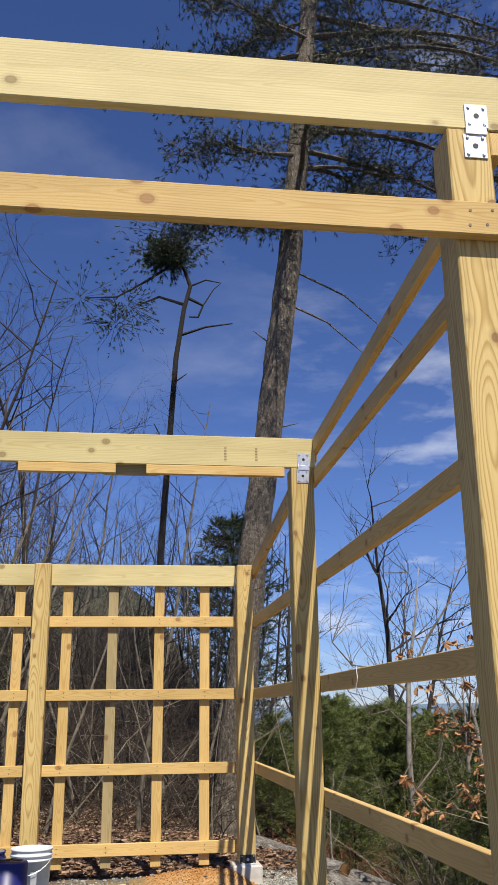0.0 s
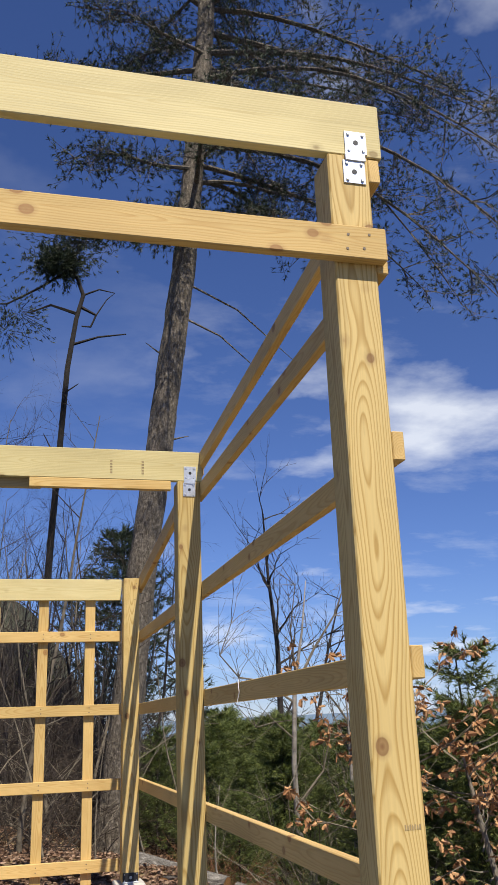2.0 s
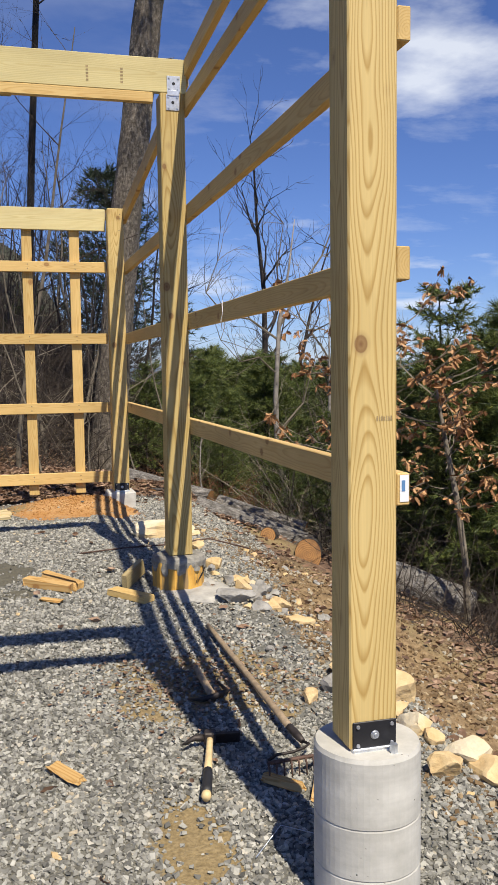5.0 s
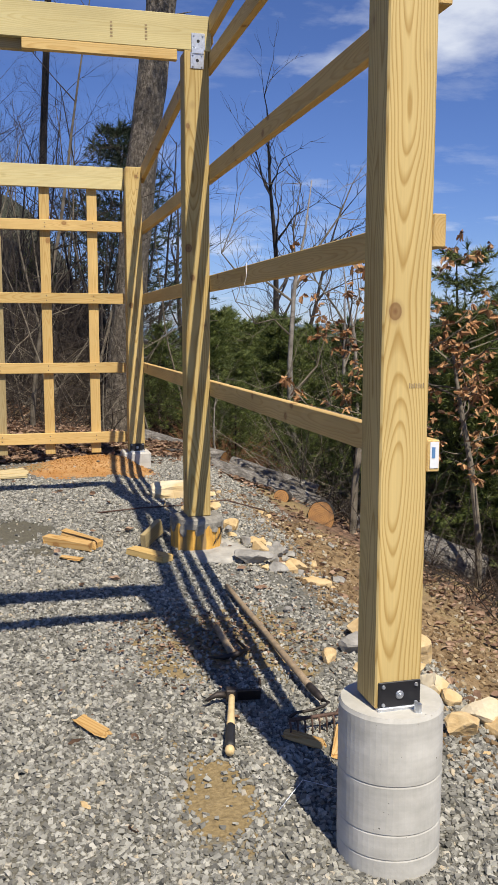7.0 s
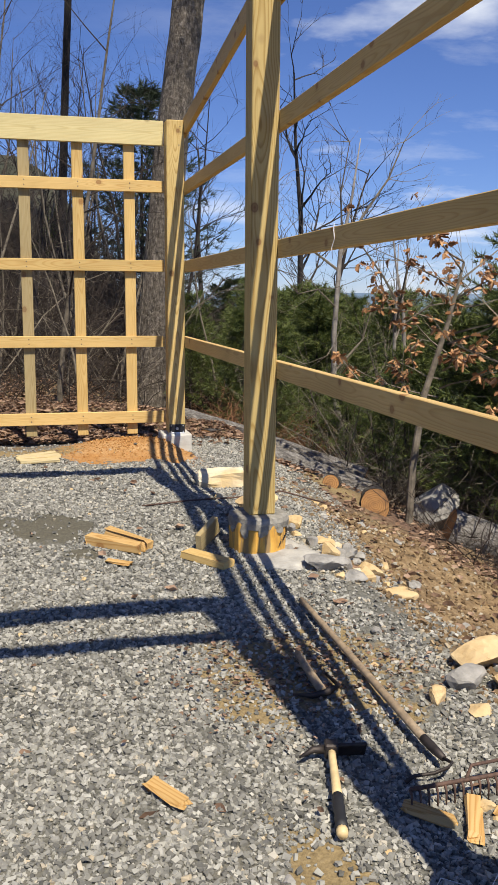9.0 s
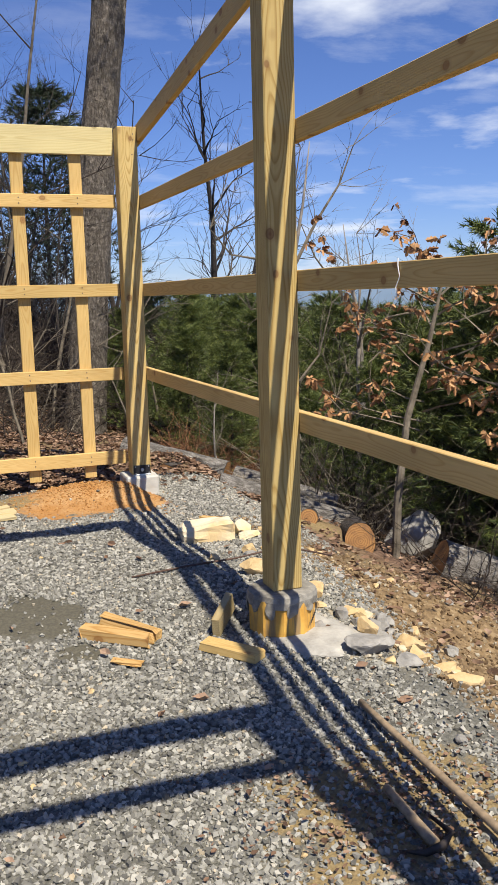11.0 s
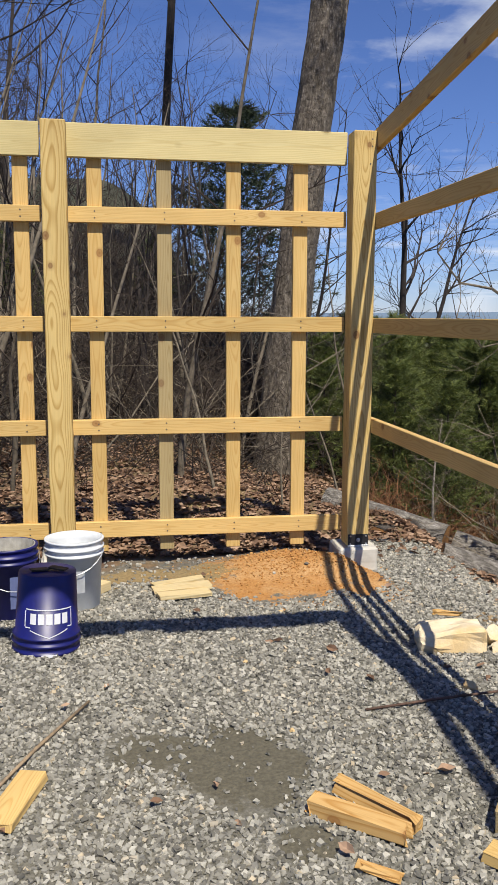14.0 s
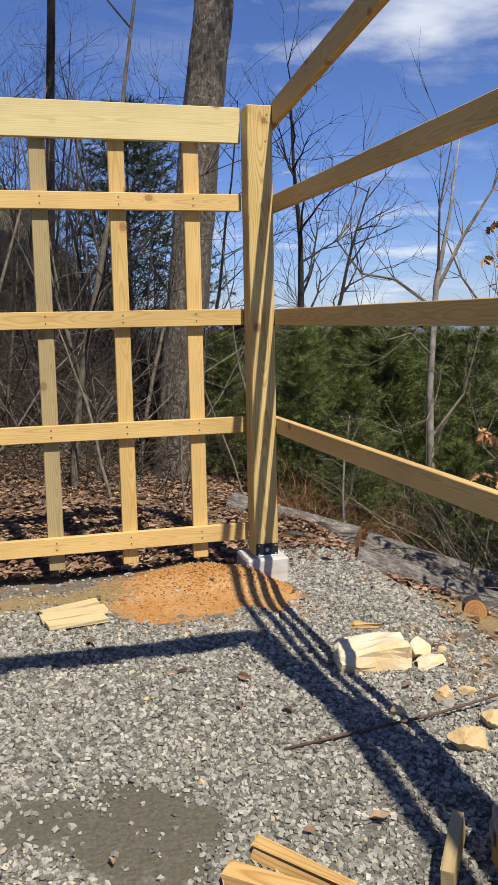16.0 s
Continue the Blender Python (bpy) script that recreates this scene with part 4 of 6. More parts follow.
bar = rod("rebar_rod", [on_ground(-0.60, 3.73, 0.012), on_ground(-0.30, 3.75, 0.022), on_ground(0.0, 3.80, 0.03), on_ground(0.32, 3.86, 0.05), on_ground(0.62, 3.88, 0.08)], [0.0055] * 5, RUST, None, "", 7)
tagged(bar, "dark rusty steel rod lying across the gravel", "rod")
rod2 = rod("bent_stick", [on_ground(-2.06, 3.2, 0.015), on_ground(-1.87, 3.58, 0.022), on_ground(-1.69, 3.94, 0.02)], [0.006, 0.007, 0.006], HANDLE, None, "", 6)
tagged(rod2, "thin grey stick lying on the gravel", "stick")
wire = rod("wire", [on_ground(-0.33, 0.30, 0.012), on_ground(-0.22, 0.40, 0.03), on_ground(-0.12, 0.33, 0.03), on_ground(-0.03, 0.42, 0.03), on_ground(0.1, 0.36, 0.012)], [0.0018] * 5, GALVANISED, None, "", 5)
tagged(wire, "loose bent pale wire on the gravel", "wire")

# ==== buckets ====
BLUE = plain("blue_plastic", (0.006, 0.008, 0.105), 0.42, 0, 0.2)
WHITE_PLASTIC = plain("white_plastic", (0.62, 0.65, 0.68), 0.4, 0, 0.06)
MUD = speckled("dried_cement", (0.20, 0.19, 0.17), (0.36, 0.35, 0.32), 14, 0.95)
LOGO_WHITE = plain("white_print", (0.72, 0.74, 0.78), 0.5, 0, 0.05)


def bucket_body(mat, parent):
    prof = [(0.128, 0.0), (0.132, 0.004), (0.146, 0.285), (0.156, 0.287), (0.157, 0.297), (0.147, 0.299), (0.148, 0.318), (0.158, 0.320), (0.159, 0.330), (0.149, 0.332), (0.150, 0.356),
            (0.157, 0.358), (0.157, 0.370), (0.147, 0.370), (0.143, 0.330), (0.126, 0.012), (0.0005, 0.010)]
    return part("body", lathe_bm(prof, 40), mat, parent, "", smooth_shade=True)


def bail(parent, sag, mat=GALVANISED):
    pts = []
    for k in range(13):
        a = math.pi * k / 12
        pts.append((0.165 * math.cos(a), -0.163 * math.sin(a), 0.318 - sag * math.sin(a)))
    s = Soup()
    s.tube(pts, [0.0022] * 13, 6)
    s.make("bail", mat, parent, "wire bail handle")


def round_print(parent, spots, r_at, mat, name, label):
    """Flat shapes wrapped on the bucket's front; spots are (angle, z) outlines in order."""
    s = Soup()
    for outline in spots:
        v = [(r_at(z) * math.cos(a), r_at(z) * math.sin(a), z) for a, z in outline]
        s.add(v, [tuple(range(len(v)))])
    s.make(name, mat, parent, label)


def r_wall(z):
    return 0.132 + (0.146 - 0.132) * z / 0.285 + 0.0012


def strip(a0, z0, a1, z1, w=0.006, n=6):
    out = []
    for i in range(n):
        p, q = i / n, (i + 1) / n
        aa, za, ab, zb = a0 + (a1 - a0) * p, z0 + (z1 - z0) * p, a0 + (a1 - a0) * q, z0 + (z1 - z0) * q
        if abs(a1 - a0) * 0.14 > abs(z1 - z0):
            out.append([(aa, za), (ab, zb), (ab, zb + w), (aa, za + w)])
        else:
            out.append([(aa, za), (aa + w / 0.14, za), (ab + w / 0.14, zb), (ab, zb)])
    return out


def bucket(x, y, mat, label, upside=False, rz=0.0, lift=0.0):
    z = float(gz(x, y)) + 0.004
    thing = holder("bucket", x, y, z, rz)
    if upside:
        thing.matrix_basis = pose(x, y, z + 0.37, 180, 2.5, rz)
    bucket_body(mat, thing)
    return tagged(thing, label, "bucket", "buckets")


one = bucket(-1.885, 4.62, BLUE, "blue plastic bucket standing upside down on gravel", True, 8)
bail(one, 0.0)
mid = math.pi / 2                     # turned over, this side looks back along the walk
plate_a, z_lo, z_hi = 0.80, 0.150, 0.235
marks = strip(mid - plate_a, z_lo + 0.01, mid - plate_a, z_hi, 0.005, 1) + strip(mid + plate_a, z_lo + 0.01, mid + plate_a, z_hi, 0.005, 1)
marks += strip(mid - plate_a, z_lo, mid + plate_a, z_lo, 0.005, 10)
marks += strip(mid - plate_a, z_hi, mid - 0.62, z_hi, 0.005, 2) + strip(mid + 0.62, z_hi, mid + plate_a, z_hi, 0.005, 2)
marks += strip(mid - 0.62, z_hi + 0.012, mid, z_hi + 0.045, 0.005, 5) + strip(mid, z_hi + 0.045, mid + 0.62, z_hi + 0.012, 0.005, 5)
for k in range(5):
    a0 = mid - 0.62 + k * 0.26
    marks += strip(a0, 0.170, a0 + 0.20, 0.170, 0.050, 2)
round_print(one, marks, r_wall, LOGO_WHITE, "printed_badge", "white printed outline badge with plain bars")
part("label_strip", box_bm(0.07, 0.002, 0.012, 0), LOGO_WHITE, one, "", pose(0.0, 0.159, 0.364))
for k, (dx, dy, rz) in enumerate(((-0.035, -0.03, 20), (0.05, -0.02, -25))):
    ob = part("steel_strap_piece", box_bm(0.085, 0.045, 0.008, 0.002), STEEL_DARK, None, "", pose(-1.885 + dx, 4.62 + dy, float(gz(-1.885, 4.62)) + 0.385, 0, 4, rz))
    tagged(ob, "small brown steel plate on the upturned bucket", "plate", "steel plates")
two = bucket(-2.125, 5.13, BLUE, "blue plastic bucket caked with dried cement", False, 20)
bail(two, 0.16)
part("cement_lining", lathe_bm([(0.130, 0.20), (0.140, 0.30), (0.1455, 0.369), (0.140, 0.369), (0.11, 0.23), (0.001, 0.21)], 32, 0.03, 2), MUD, two, "dried grey cement residue")
round_print(two, strip(-1.75, 0.06, -1.35, 0.06, 0.17, 3) , r_wall, plain("pale_blue_print", (0.12, 0.15, 0.30), 0.5), "warning_print", "pale unreadable warning panel")
three = bucket(-1.785, 5.20, WHITE_PLASTIC, "white plastic bucket with a wire bail", False, -15)
bail(three, 0.12)
round_print(three, strip(-1.22, 0.10, -0.9, 0.10, 0.12, 3), r_wall, plain("grey_print", (0.40, 0.42, 0.45), 0.5), "warning_print", "grey unreadable warning panel")

# ==== rocks ====
bm = box_bm(0.33, 0.19, 0.135, 0.02)
bmesh.ops.subdivide_edges(bm, edges=list(bm.edges), cuts=3, use_grid_fill=True)
for v in bm.verts:
    v.co += 0.026 * noise.noise_vector(v.co * 7.5) + 0.014 * noise.noise_vector(v.co * 21)
    v.co.x *= 1 + 0.5 * v.co.z
ob = part("rock", bm, SANDSTONE_PALE, None, "", pose(0.04, 4.47, float(gz(0.04, 4.47)) + 0.055, 2, -2, -8))
tagged(ob, "large cream sandstone block on the gravel", "rock", "loose rocks")
rock(0.275, 4.47, (0.20, 0.15, 0.12), SANDSTONE_PALE, "tan sandstone slab beside the large block", 12, 15)
rock(0.29, 4.37, (0.22, 0.13, 0.06), SANDSTONE_PALE, "thin tan sandstone slab against another", 13, 40)
rock(0.03, 3.56, (0.20, 0.15, 0.13), SANDSTONE, "tan sandstone lump at the gravel's edge", 14, 20)
rock(0.20, 3.70, (0.13, 0.11, 0.09), SANDSTONE, "small tan sandstone lump", 15, 70)
rock(0.14, 3.97, (0.12, 0.10, 0.08), SANDSTONE, "small tan sandstone lump", 16, 30)
rock(-0.09, 3.90, (0.07, 0.06, 0.05), SANDSTONE, "small tan sandstone lump", 17, 10)
rock(0.45, 1.52, (0.32, 0.20, 0.14), SANDSTONE, "pale tan rock in a pile by the slope", 21, 25)
rock(0.36, 1.38, (0.18, 0.15, 0.13), GREYSTONE, "blue-grey rock in the rock pile", 22, 10)
rock(0.53, 1.27, (0.32, 0.24, 0.17), SANDSTONE, "orange-tan rock in the rock pile", 23, -30)
rock(0.18, 1.27, (0.09, 0.08, 0.07), SANDSTONE, "small pale rock beside the long handle", 24, 0)
rock(0.30, 1.16, (0.15, 0.10, 0.05), SANDSTONE, "flat brownish stone half sunk in soil", 25, 40)
rock(0.18, 2.57, (0.22, 0.17, 0.12), GREYSTONE, "grey broken rock by the concrete skirt", 31, 10)
rock(0.28, 2.80, (0.17, 0.12, 0.11), SANDSTONE, "tan angular rock beside the stained pier", 32, 35)
rock(0.42, 2.92, (0.16, 0.12, 0.12), GREYSTONE, "grey angular rock on the slope's edge", 33, 60)
rock(0.50, 2.78, (0.17, 0.13, 0.13), SANDSTONE, "tan angular rock on the slope's edge", 34, -20)
rock(0.40, 2.55, (0.15, 0.12, 0.10), SANDSTONE, "tan broken rock on the slope's edge", 35, 80)
rock(0.46, 2.27, (0.22, 0.11, 0.06), SANDSTONE, "flat yellow sandstone flake on gravel", 36, -15)
rock(0.60, 2.62, (0.20, 0.10, 0.07), SANDSTONE, "yellow sandstone flake on the slope's edge", 37, -10)
rock(0.30, 2.42, (0.12, 0.10, 0.08), GREYSTONE, "small grey rock near the concrete skirt", 38, 0)
rock(-0.02, 3.20, (0.16, 0.12, 0.09), SANDSTONE, "tan rock just behind the stained pier", 39, 0)
for k, (x, y, w, mat, words) in enumerate((
        (0.47, 1.05, 0.15, SANDSTONE, "tan sandstone lump beside the tall pier"), (0.50, 0.93, 0.19, SANDSTONE_PALE, "pale tan rock beside the tall pier"), (0.53, 0.82, 0.12, SANDSTONE, "small tan rock in the rock pile"),
        (0.60, 0.70, 0.21, SANDSTONE_PALE, "cream sandstone rock in the rock pile"), (0.66, 0.59, 0.23, SANDSTONE, "tan sandstone rock in the rock pile"), (0.48, 0.62, 0.19, SANDSTONE, "flat tan sandstone piece on gravel"))):
    rock(x, y, (w, w * 0.8, w * 0.55), mat, words, 45 + k, 37 * k)
r_rocks = rng_for(77)
for k in range(46):
    x, y = r_rocks.uniform(0.05, 0.95), r_rocks.uniform(0.3, 4.6)
    s = 0.02 + 0.05 * r_rocks.random() ** 1.6
    rock(x, y, (s * r_rocks.uniform(1, 1.6), s, s * 0.7), SANDSTONE if r_rocks.random() < 0.7 else GREYSTONE,
         "small tan stone on the gravel's edge" if s < 0.05 else "fist-sized tan stone on the gravel's edge", 100 + k, r_rocks.uniform(0, 180))
for k in range(26):
    x, y = r_rocks.uniform(-2.2, -0.2), r_rocks.uniform(0.3, 5.0)
    s = r_rocks.uniform(0.02, 0.04)
    rock(x, y, (s * 1.3, s, s * 0.6), SANDSTONE if r_rocks.random() < 0.5 else GREYSTONE, "larger loose stone lying on the gravel", 200 + k, r_rocks.uniform(0, 180))
for k in range(34):
    f = r_rocks.random()
    x, y = 0.12 + 0.5 * f + r_rocks.gauss(0, 0.07), 3.15 - 0.8 * f * r_rocks.random() + r_rocks.gauss(0, 0.06)
    if math.hypot(x + 0.07, y - 2.94) < 0.27:
        continue
    s = r_rocks.uniform(0.045, 0.12)
    rock(x, y, (s * r_rocks.uniform(1, 1.5), s, s * 0.75), r_rocks.choice((SANDSTONE_PALE, SANDSTONE, GREYSTONE)), "broken stone in the rubble beside the stained pier", 300 + k, r_rocks.uniform(0, 180), 0.35)
for k in range(26):
    x, y = r_rocks.uniform(0.55, 1.35), r_rocks.uniform(0.9, 4.4)
    s = r_rocks.uniform(0.03, 0.075)
    rock(x, y, (s * 1.3, s, s * 0.7), r_rocks.choice((SANDSTONE, GREYSTONE, GREYSTONE)), "small stone half sunk in the brown slope", 360 + k, r_rocks.uniform(0, 180), 0.6)
rock(2.36, 5.80, (0.62, 0.5, 0.5), GREYSTONE, "grey weathered boulder among the brush", 41, 20, 0.2)

# ==== logs ====
CUT_WOOD = None


def cut_material():
    m, nt, bsdf = material("sawn_log_end")
    p = object_coords(nt)
    sep = nt.nodes.new("ShaderNodeSeparateXYZ")
    nt.links.new(p, sep.inputs[0])
    y, z = sep.outputs["Y"], sep.outputs["Z"]
    r = calc(nt, "SQRT", calc(nt, "ADD", calc(nt, "MULTIPLY", y, y), calc(nt, "MULTIPLY", z, z)))
    r = calc(nt, "ADD", r, calc(nt, "MULTIPLY", noise_tex(nt, p, 14, 3), 0.03))
    saw = calc(nt, "FRACT", calc(nt, "DIVIDE", r, 0.018))
    col = ramp(nt, saw, [(0, (0.40, 0.22, 0.08)), (0.7, (0.32, 0.155, 0.05)), (1, (0.17, 0.075, 0.028))])
    col = blend(nt, ramp(nt, noise_tex(nt, p, 9, 4), [(0.45, (0, 0, 0)), (0.7, (1, 1, 1))]), col, (0.17, 0.085, 0.038))
    nt.links.new(col, bsdf.inputs["Base Color"])
    bsdf.inputs["Roughness"].default_value = 0.8
    return m


CUT_WOOD = cut_material()


def log(a, b, r, label, mat=BARK_GREY, squash=1.0):
    """A sawn log from a (the end that shows) to b."""
    m, length = stick(a, b, r, r)
    thing = new("log")
    thing.matrix_basis = m
    s = Soup()
    n, seg = 10, 22
    verts, faces = [], []
    for i in range(n + 1):
        x = -length / 2 + length * i / n
        for k in range(seg):
            t = 2 * math.pi * k / seg
            q = r * (1 + 0.07 * noise.noise(Vector((x * 3, math.cos(t) * 2.5, math.sin(t) * 2.5 + r * 40))) + 0.03 * noise.noise(Vector((x * 9, math.cos(t) * 9, math.sin(t) * 9))))
            verts.append((x, q * math.cos(t), q * math.sin(t) * squash))
    for i in range(n):
        for k in range(seg):
            p, q = i * seg + k, i * seg + (k + 1) % seg
            faces.append((p, q, q + seg, p + seg))
    s.add(verts, faces)
    s.make("bark", mat, thing, "", True)
    for sgn, i in ((-1, 0), (1, n)):
        e = Soup()
        ring = [(v[0] + sgn * 0.002, v[1] * 0.97, v[2] * 0.97) for v in verts[i * seg:(i + 1) * seg]]
        e.add(ring, [tuple(range(seg)) if sgn > 0 else tuple(range(seg))[::-1]])
        e.make("sawn_end", CUT_WOOD, thing, "orange sawn end grain")
    return tagged(thing, label, "log", "cut logs")


log((1.57, 5.37, -0.43), (1.95, 6.4, -0.60), 0.125, "sawn pine log with orange end among dead leaves", BARK_LOG_DARK, 1.2)
log((1.65, 6.40, -0.52), (2.1, 7.4, -0.70), 0.095, "smaller sawn pine log with orange end", BARK_LOG_DARK)
log((2.15, 5.15, -0.60), (2.95, 4.90, -0.92), 0.175, "thick weathered grey-barked log on the slope", BARK_LOG)
log((0.34, 6.65, -0.04), (0.75, 7.1, -0.09), 0.115, "sawn log with orange end behind the corner pier", BARK_LOG_DARK)
log((0.72, 6.35, -0.09), (1.75, 6.0, -0.46), 0.115, "weathered grey fallen trunk along the gravel's edge", BARK_LOG)
log((1.30, 5.75, -0.30), (1.42, 6.0, -0.36), 0.075, "short split log chunk among dead leaves", BARK_LOG_DARK)
log((1.95, 6.60, -0.47), (1.12, 7.10, -0.20), 0.12, "grey weathered fallen trunk below the young pines", BARK_LOG)
log((1.02, 7.00, -0.13), (0.20, 7.62, 0.08), 0.115, "grey fallen trunk lying in the leaves", BARK_LOG)

# ==== gravel, clods and leaves ====
def chips(name, count, place, size, mat, label, seed, flat=0.95, sink=0.35):
    """Angular stones strewn on the ground, joined."""
    g = np.random.default_rng(seed)
    xy = place(g, count)
    n = len(xy)
    cube = np.array([[x, y, z] for z in (-1, 1) for y in (-1, 1) for x in (-1, 1)], float)
    quads = np.array([[4, 5, 7, 6], [0, 1, 5, 4], [2, 6, 7, 3], [0, 4, 6, 2], [1, 3, 7, 5]])
    s = size[0] + (size[1] - size[0]) * g.random(n) ** 1.8
    v = cube[None] * (1 + 0.45 * (g.random((n, 8, 3)) - 0.5) * 2)
    v *= np.stack([0.5 + 0.22 * g.random(n), 0.36 + 0.16 * g.random(n), flat * (0.28 + 0.2 * g.random(n))], -1)[:, None]
    e = g.random((n, 3)) * [1.2, 1.2, 6.283] - [0.6, 0.6, 0]
    cx, sx, cy, sy, cz, sz = *(f(e[:, 0]) for f in (np.cos, np.sin)), *(f(e[:, 1]) for f in (np.cos, np.sin)), *(f(e[:, 2]) for f in (np.cos, np.sin))
    rot = np.stack([cz * cy, cz * sy * sx - sz * cx, cz * sy * cx + sz * sx, sz * cy, sz * sy * sx + cz * cx, sz * sy * cx - cz * sx, -sy, cy * sx, cy * cx], -1).reshape(n, 3, 3)
    v = np.einsum("nij,nkj->nki", rot, v * s[:, None, None])
    z = gz(xy[:, 0], xy[:, 1]) + s * 0.3 * (1 - sink) + g.random(n) * s * 0.25
    v += np.concatenate([xy, z[:, None]], 1)[:, None]
    f = (np.arange(n)[:, None, None] * 8 + quads[None]).reshape(-1, 4)
    me = bpy.data.meshes.new(name)
    me.from_pydata(v.reshape(-1, 3).tolist(), [], f.tolist())
    me.materials.append(mat)
    return tagged(new(name, me), label, "gravel", kind="stuff")


def oval(xy, cx, cy, rx, ry):
    return np.hypot((xy[:, 0] - cx) / rx, (xy[:, 1] - cy) / ry) + 0.25 * wave(xy[:, 0], xy[:, 1], 7.0)


def pad(g, count):
    xy = np.stack([g.uniform(-2.65, 1.15, count), -0.5 + 7.0 * g.random(count) ** 1.15], -1)
    keep = np.ones(count, bool)
    u = g.random(count)
    keep &= ~((oval(xy, -1.14, 3.44, 0.23, 0.26) + 0.4 * g.random(count) < 1.2) & (u > 0.03))
    keep &= ~((oval(xy, -1.44, 3.56, 0.19, 0.11) + 0.4 * g.random(count) < 1.2) & (u > 0.12))
    keep &= ~((oval(xy, -1.0, 2.98, 0.10, 0.08) < 1) & (u > 0.15))
    keep &= ~((oval(xy, -0.52, 5.52, 0.58, 0.38) + 0.25 * g.random(count) < 1.15) & (u > 0.008))
    keep &= ~((oval(xy, -0.50, 0.40, 0.12, 0.28) + 0.5 * g.random(count) < 1.15) & (u > 0.06))
    keep &= ~((oval(xy, -0.20, 1.58, 0.50, 0.40) < 1) & (u > 0.30))
    keep &= ~((xy[:, 0] > 0.45 + 0.25 * np.sin(xy[:, 1] * 2.1) + 0.55 * smooth(4.2, 5.2, xy[:, 1])) & (u > 0.25))
    keep &= ~((oval(xy, 0.36, 2.72, 0.28, 0.40) < 1) & (u > 0.35))
    keep &= ~((xy[:, 1] > 5.55) & (xy[:, 0] < 0) & (u > 0.1))
    keep &= xy[:, 0] > -1.75 - 0.42 * np.clip(xy[:, 1] - 1.2, 0, 9)
    keep &= (xy[:, 0] < 0.75) | (xy[:, 1] > 4.8) | (u > 0.5)
    keep &= (xy[:, 1] < 6.0) | (xy[:, 0] > -0.05)
    return xy[keep]


chips("gravel", 205000, pad, (0.0062, 0.0172), GRAVEL, "loose angular grey crushed stone over the pad", 5)
CLAY = tinted_islands("orange_clay_clods", [(0, (0.33, 0.15, 0.038)), (0.6, (0.46, 0.235, 0.07)), (1, (0.55, 0.32, 0.12))], 0.95)
chips("clay_clods", 1500, lambda g, n: np.stack([g.normal(-0.50, 0.28, n), g.normal(5.56, 0.16, n)], -1), (0.003, 0.011), CLAY, "crumbled orange clay clods round the corner pier", 6, 1.0)


def litter(name, count, place, size, mat, label, seed):
    """Curled dead leaves lying on the ground, joined."""
    g = np.random.default_rng(seed)
    xy = place(g, count)
    n = len(xy)
    s = size[0] + (size[1] - size[0]) * g.random(n)
    base = np.array([[-1, 0, 0.12], [-0.35, -0.5, 0.1], [0.45, -0.45, 0.16], [1, 0, 0.0], [0.45, 0.45, 0.2], [-0.35, 0.5, 0.12], [0, 0, -0.06]], float)
    v = np.repeat(base[None], n, 0) * (1 + 0.3 * (g.random((n, 7, 3)) - 0.5))
    v[:, :, 2] *= (0.4 + 3 * g.random(n))[:, None]
    a, t = g.random(n) * 6.283, g.normal(0, 0.45, n)
    ca, sa, ct, st = np.cos(a), np.sin(a), np.cos(t), np.sin(t)
    y2, z2 = v[:, :, 1] * ct[:, None] - v[:, :, 2] * st[:, None], v[:, :, 1] * st[:, None] + v[:, :, 2] * ct[:, None]
    w = np.stack([v[:, :, 0] * ca[:, None] - y2 * sa[:, None], v[:, :, 0] * sa[:, None] + y2 * ca[:, None], z2], -1) * (s / 2)[:, None, None]
    z = gz(xy[:, 0], xy[:, 1]) + 0.006 + 0.03 * g.random(n) ** 2
    w += np.concatenate([xy, z[:, None]], 1)[:, None]
    tri = np.array([[6, 0, 1], [6, 1, 2], [6, 2, 3], [6, 3, 4], [6, 4, 5], [6, 5, 0]])
    f = (np.arange(n)[:, None, None] * 7 + tri[None]).reshape(-1, 3)
    me = bpy.data.meshes.new(name)
    me.from_pydata(w.reshape(-1, 3).tolist(), [], f.tolist())
    me.materials.append(mat)
    return tagged(new(name, me), label, "leaves", kind="stuff")


def woods_floor(g, n):
    a = np.stack([g.uniform(-5.5, 1.5, n), 6.05 + 6.5 * g.random(n) ** 1.4], -1)
    b = np.stack([0.55 + 3.6 * g.random(n) ** 1.3, g.uniform(0.2, 8.5, n)], -1)
    both = np.where((g.random(n) < 0.78)[:, None], a, b)
    bare = (np.hypot((both[:, 0] - 1.0) / 0.85, (both[:, 1] - 1.9) / 2.4) < 1) & (g.random(n) > 0.13)
    bare |= (np.hypot((both[:, 0] - 1.40) / 0.45, (both[:, 1] - 5.15) / 0.75) < 1) & (g.random(n) > 0.3)
    bare |= (both[:, 0] > -0.05) & (both[:, 0] < 1.0 + 0.15 * np.sin(9 * both[:, 1])) & (both[:, 1] < 6.4) & (both[:, 1] > 4.0) & (g.random(n) > 0.06)
    return both[~bare]


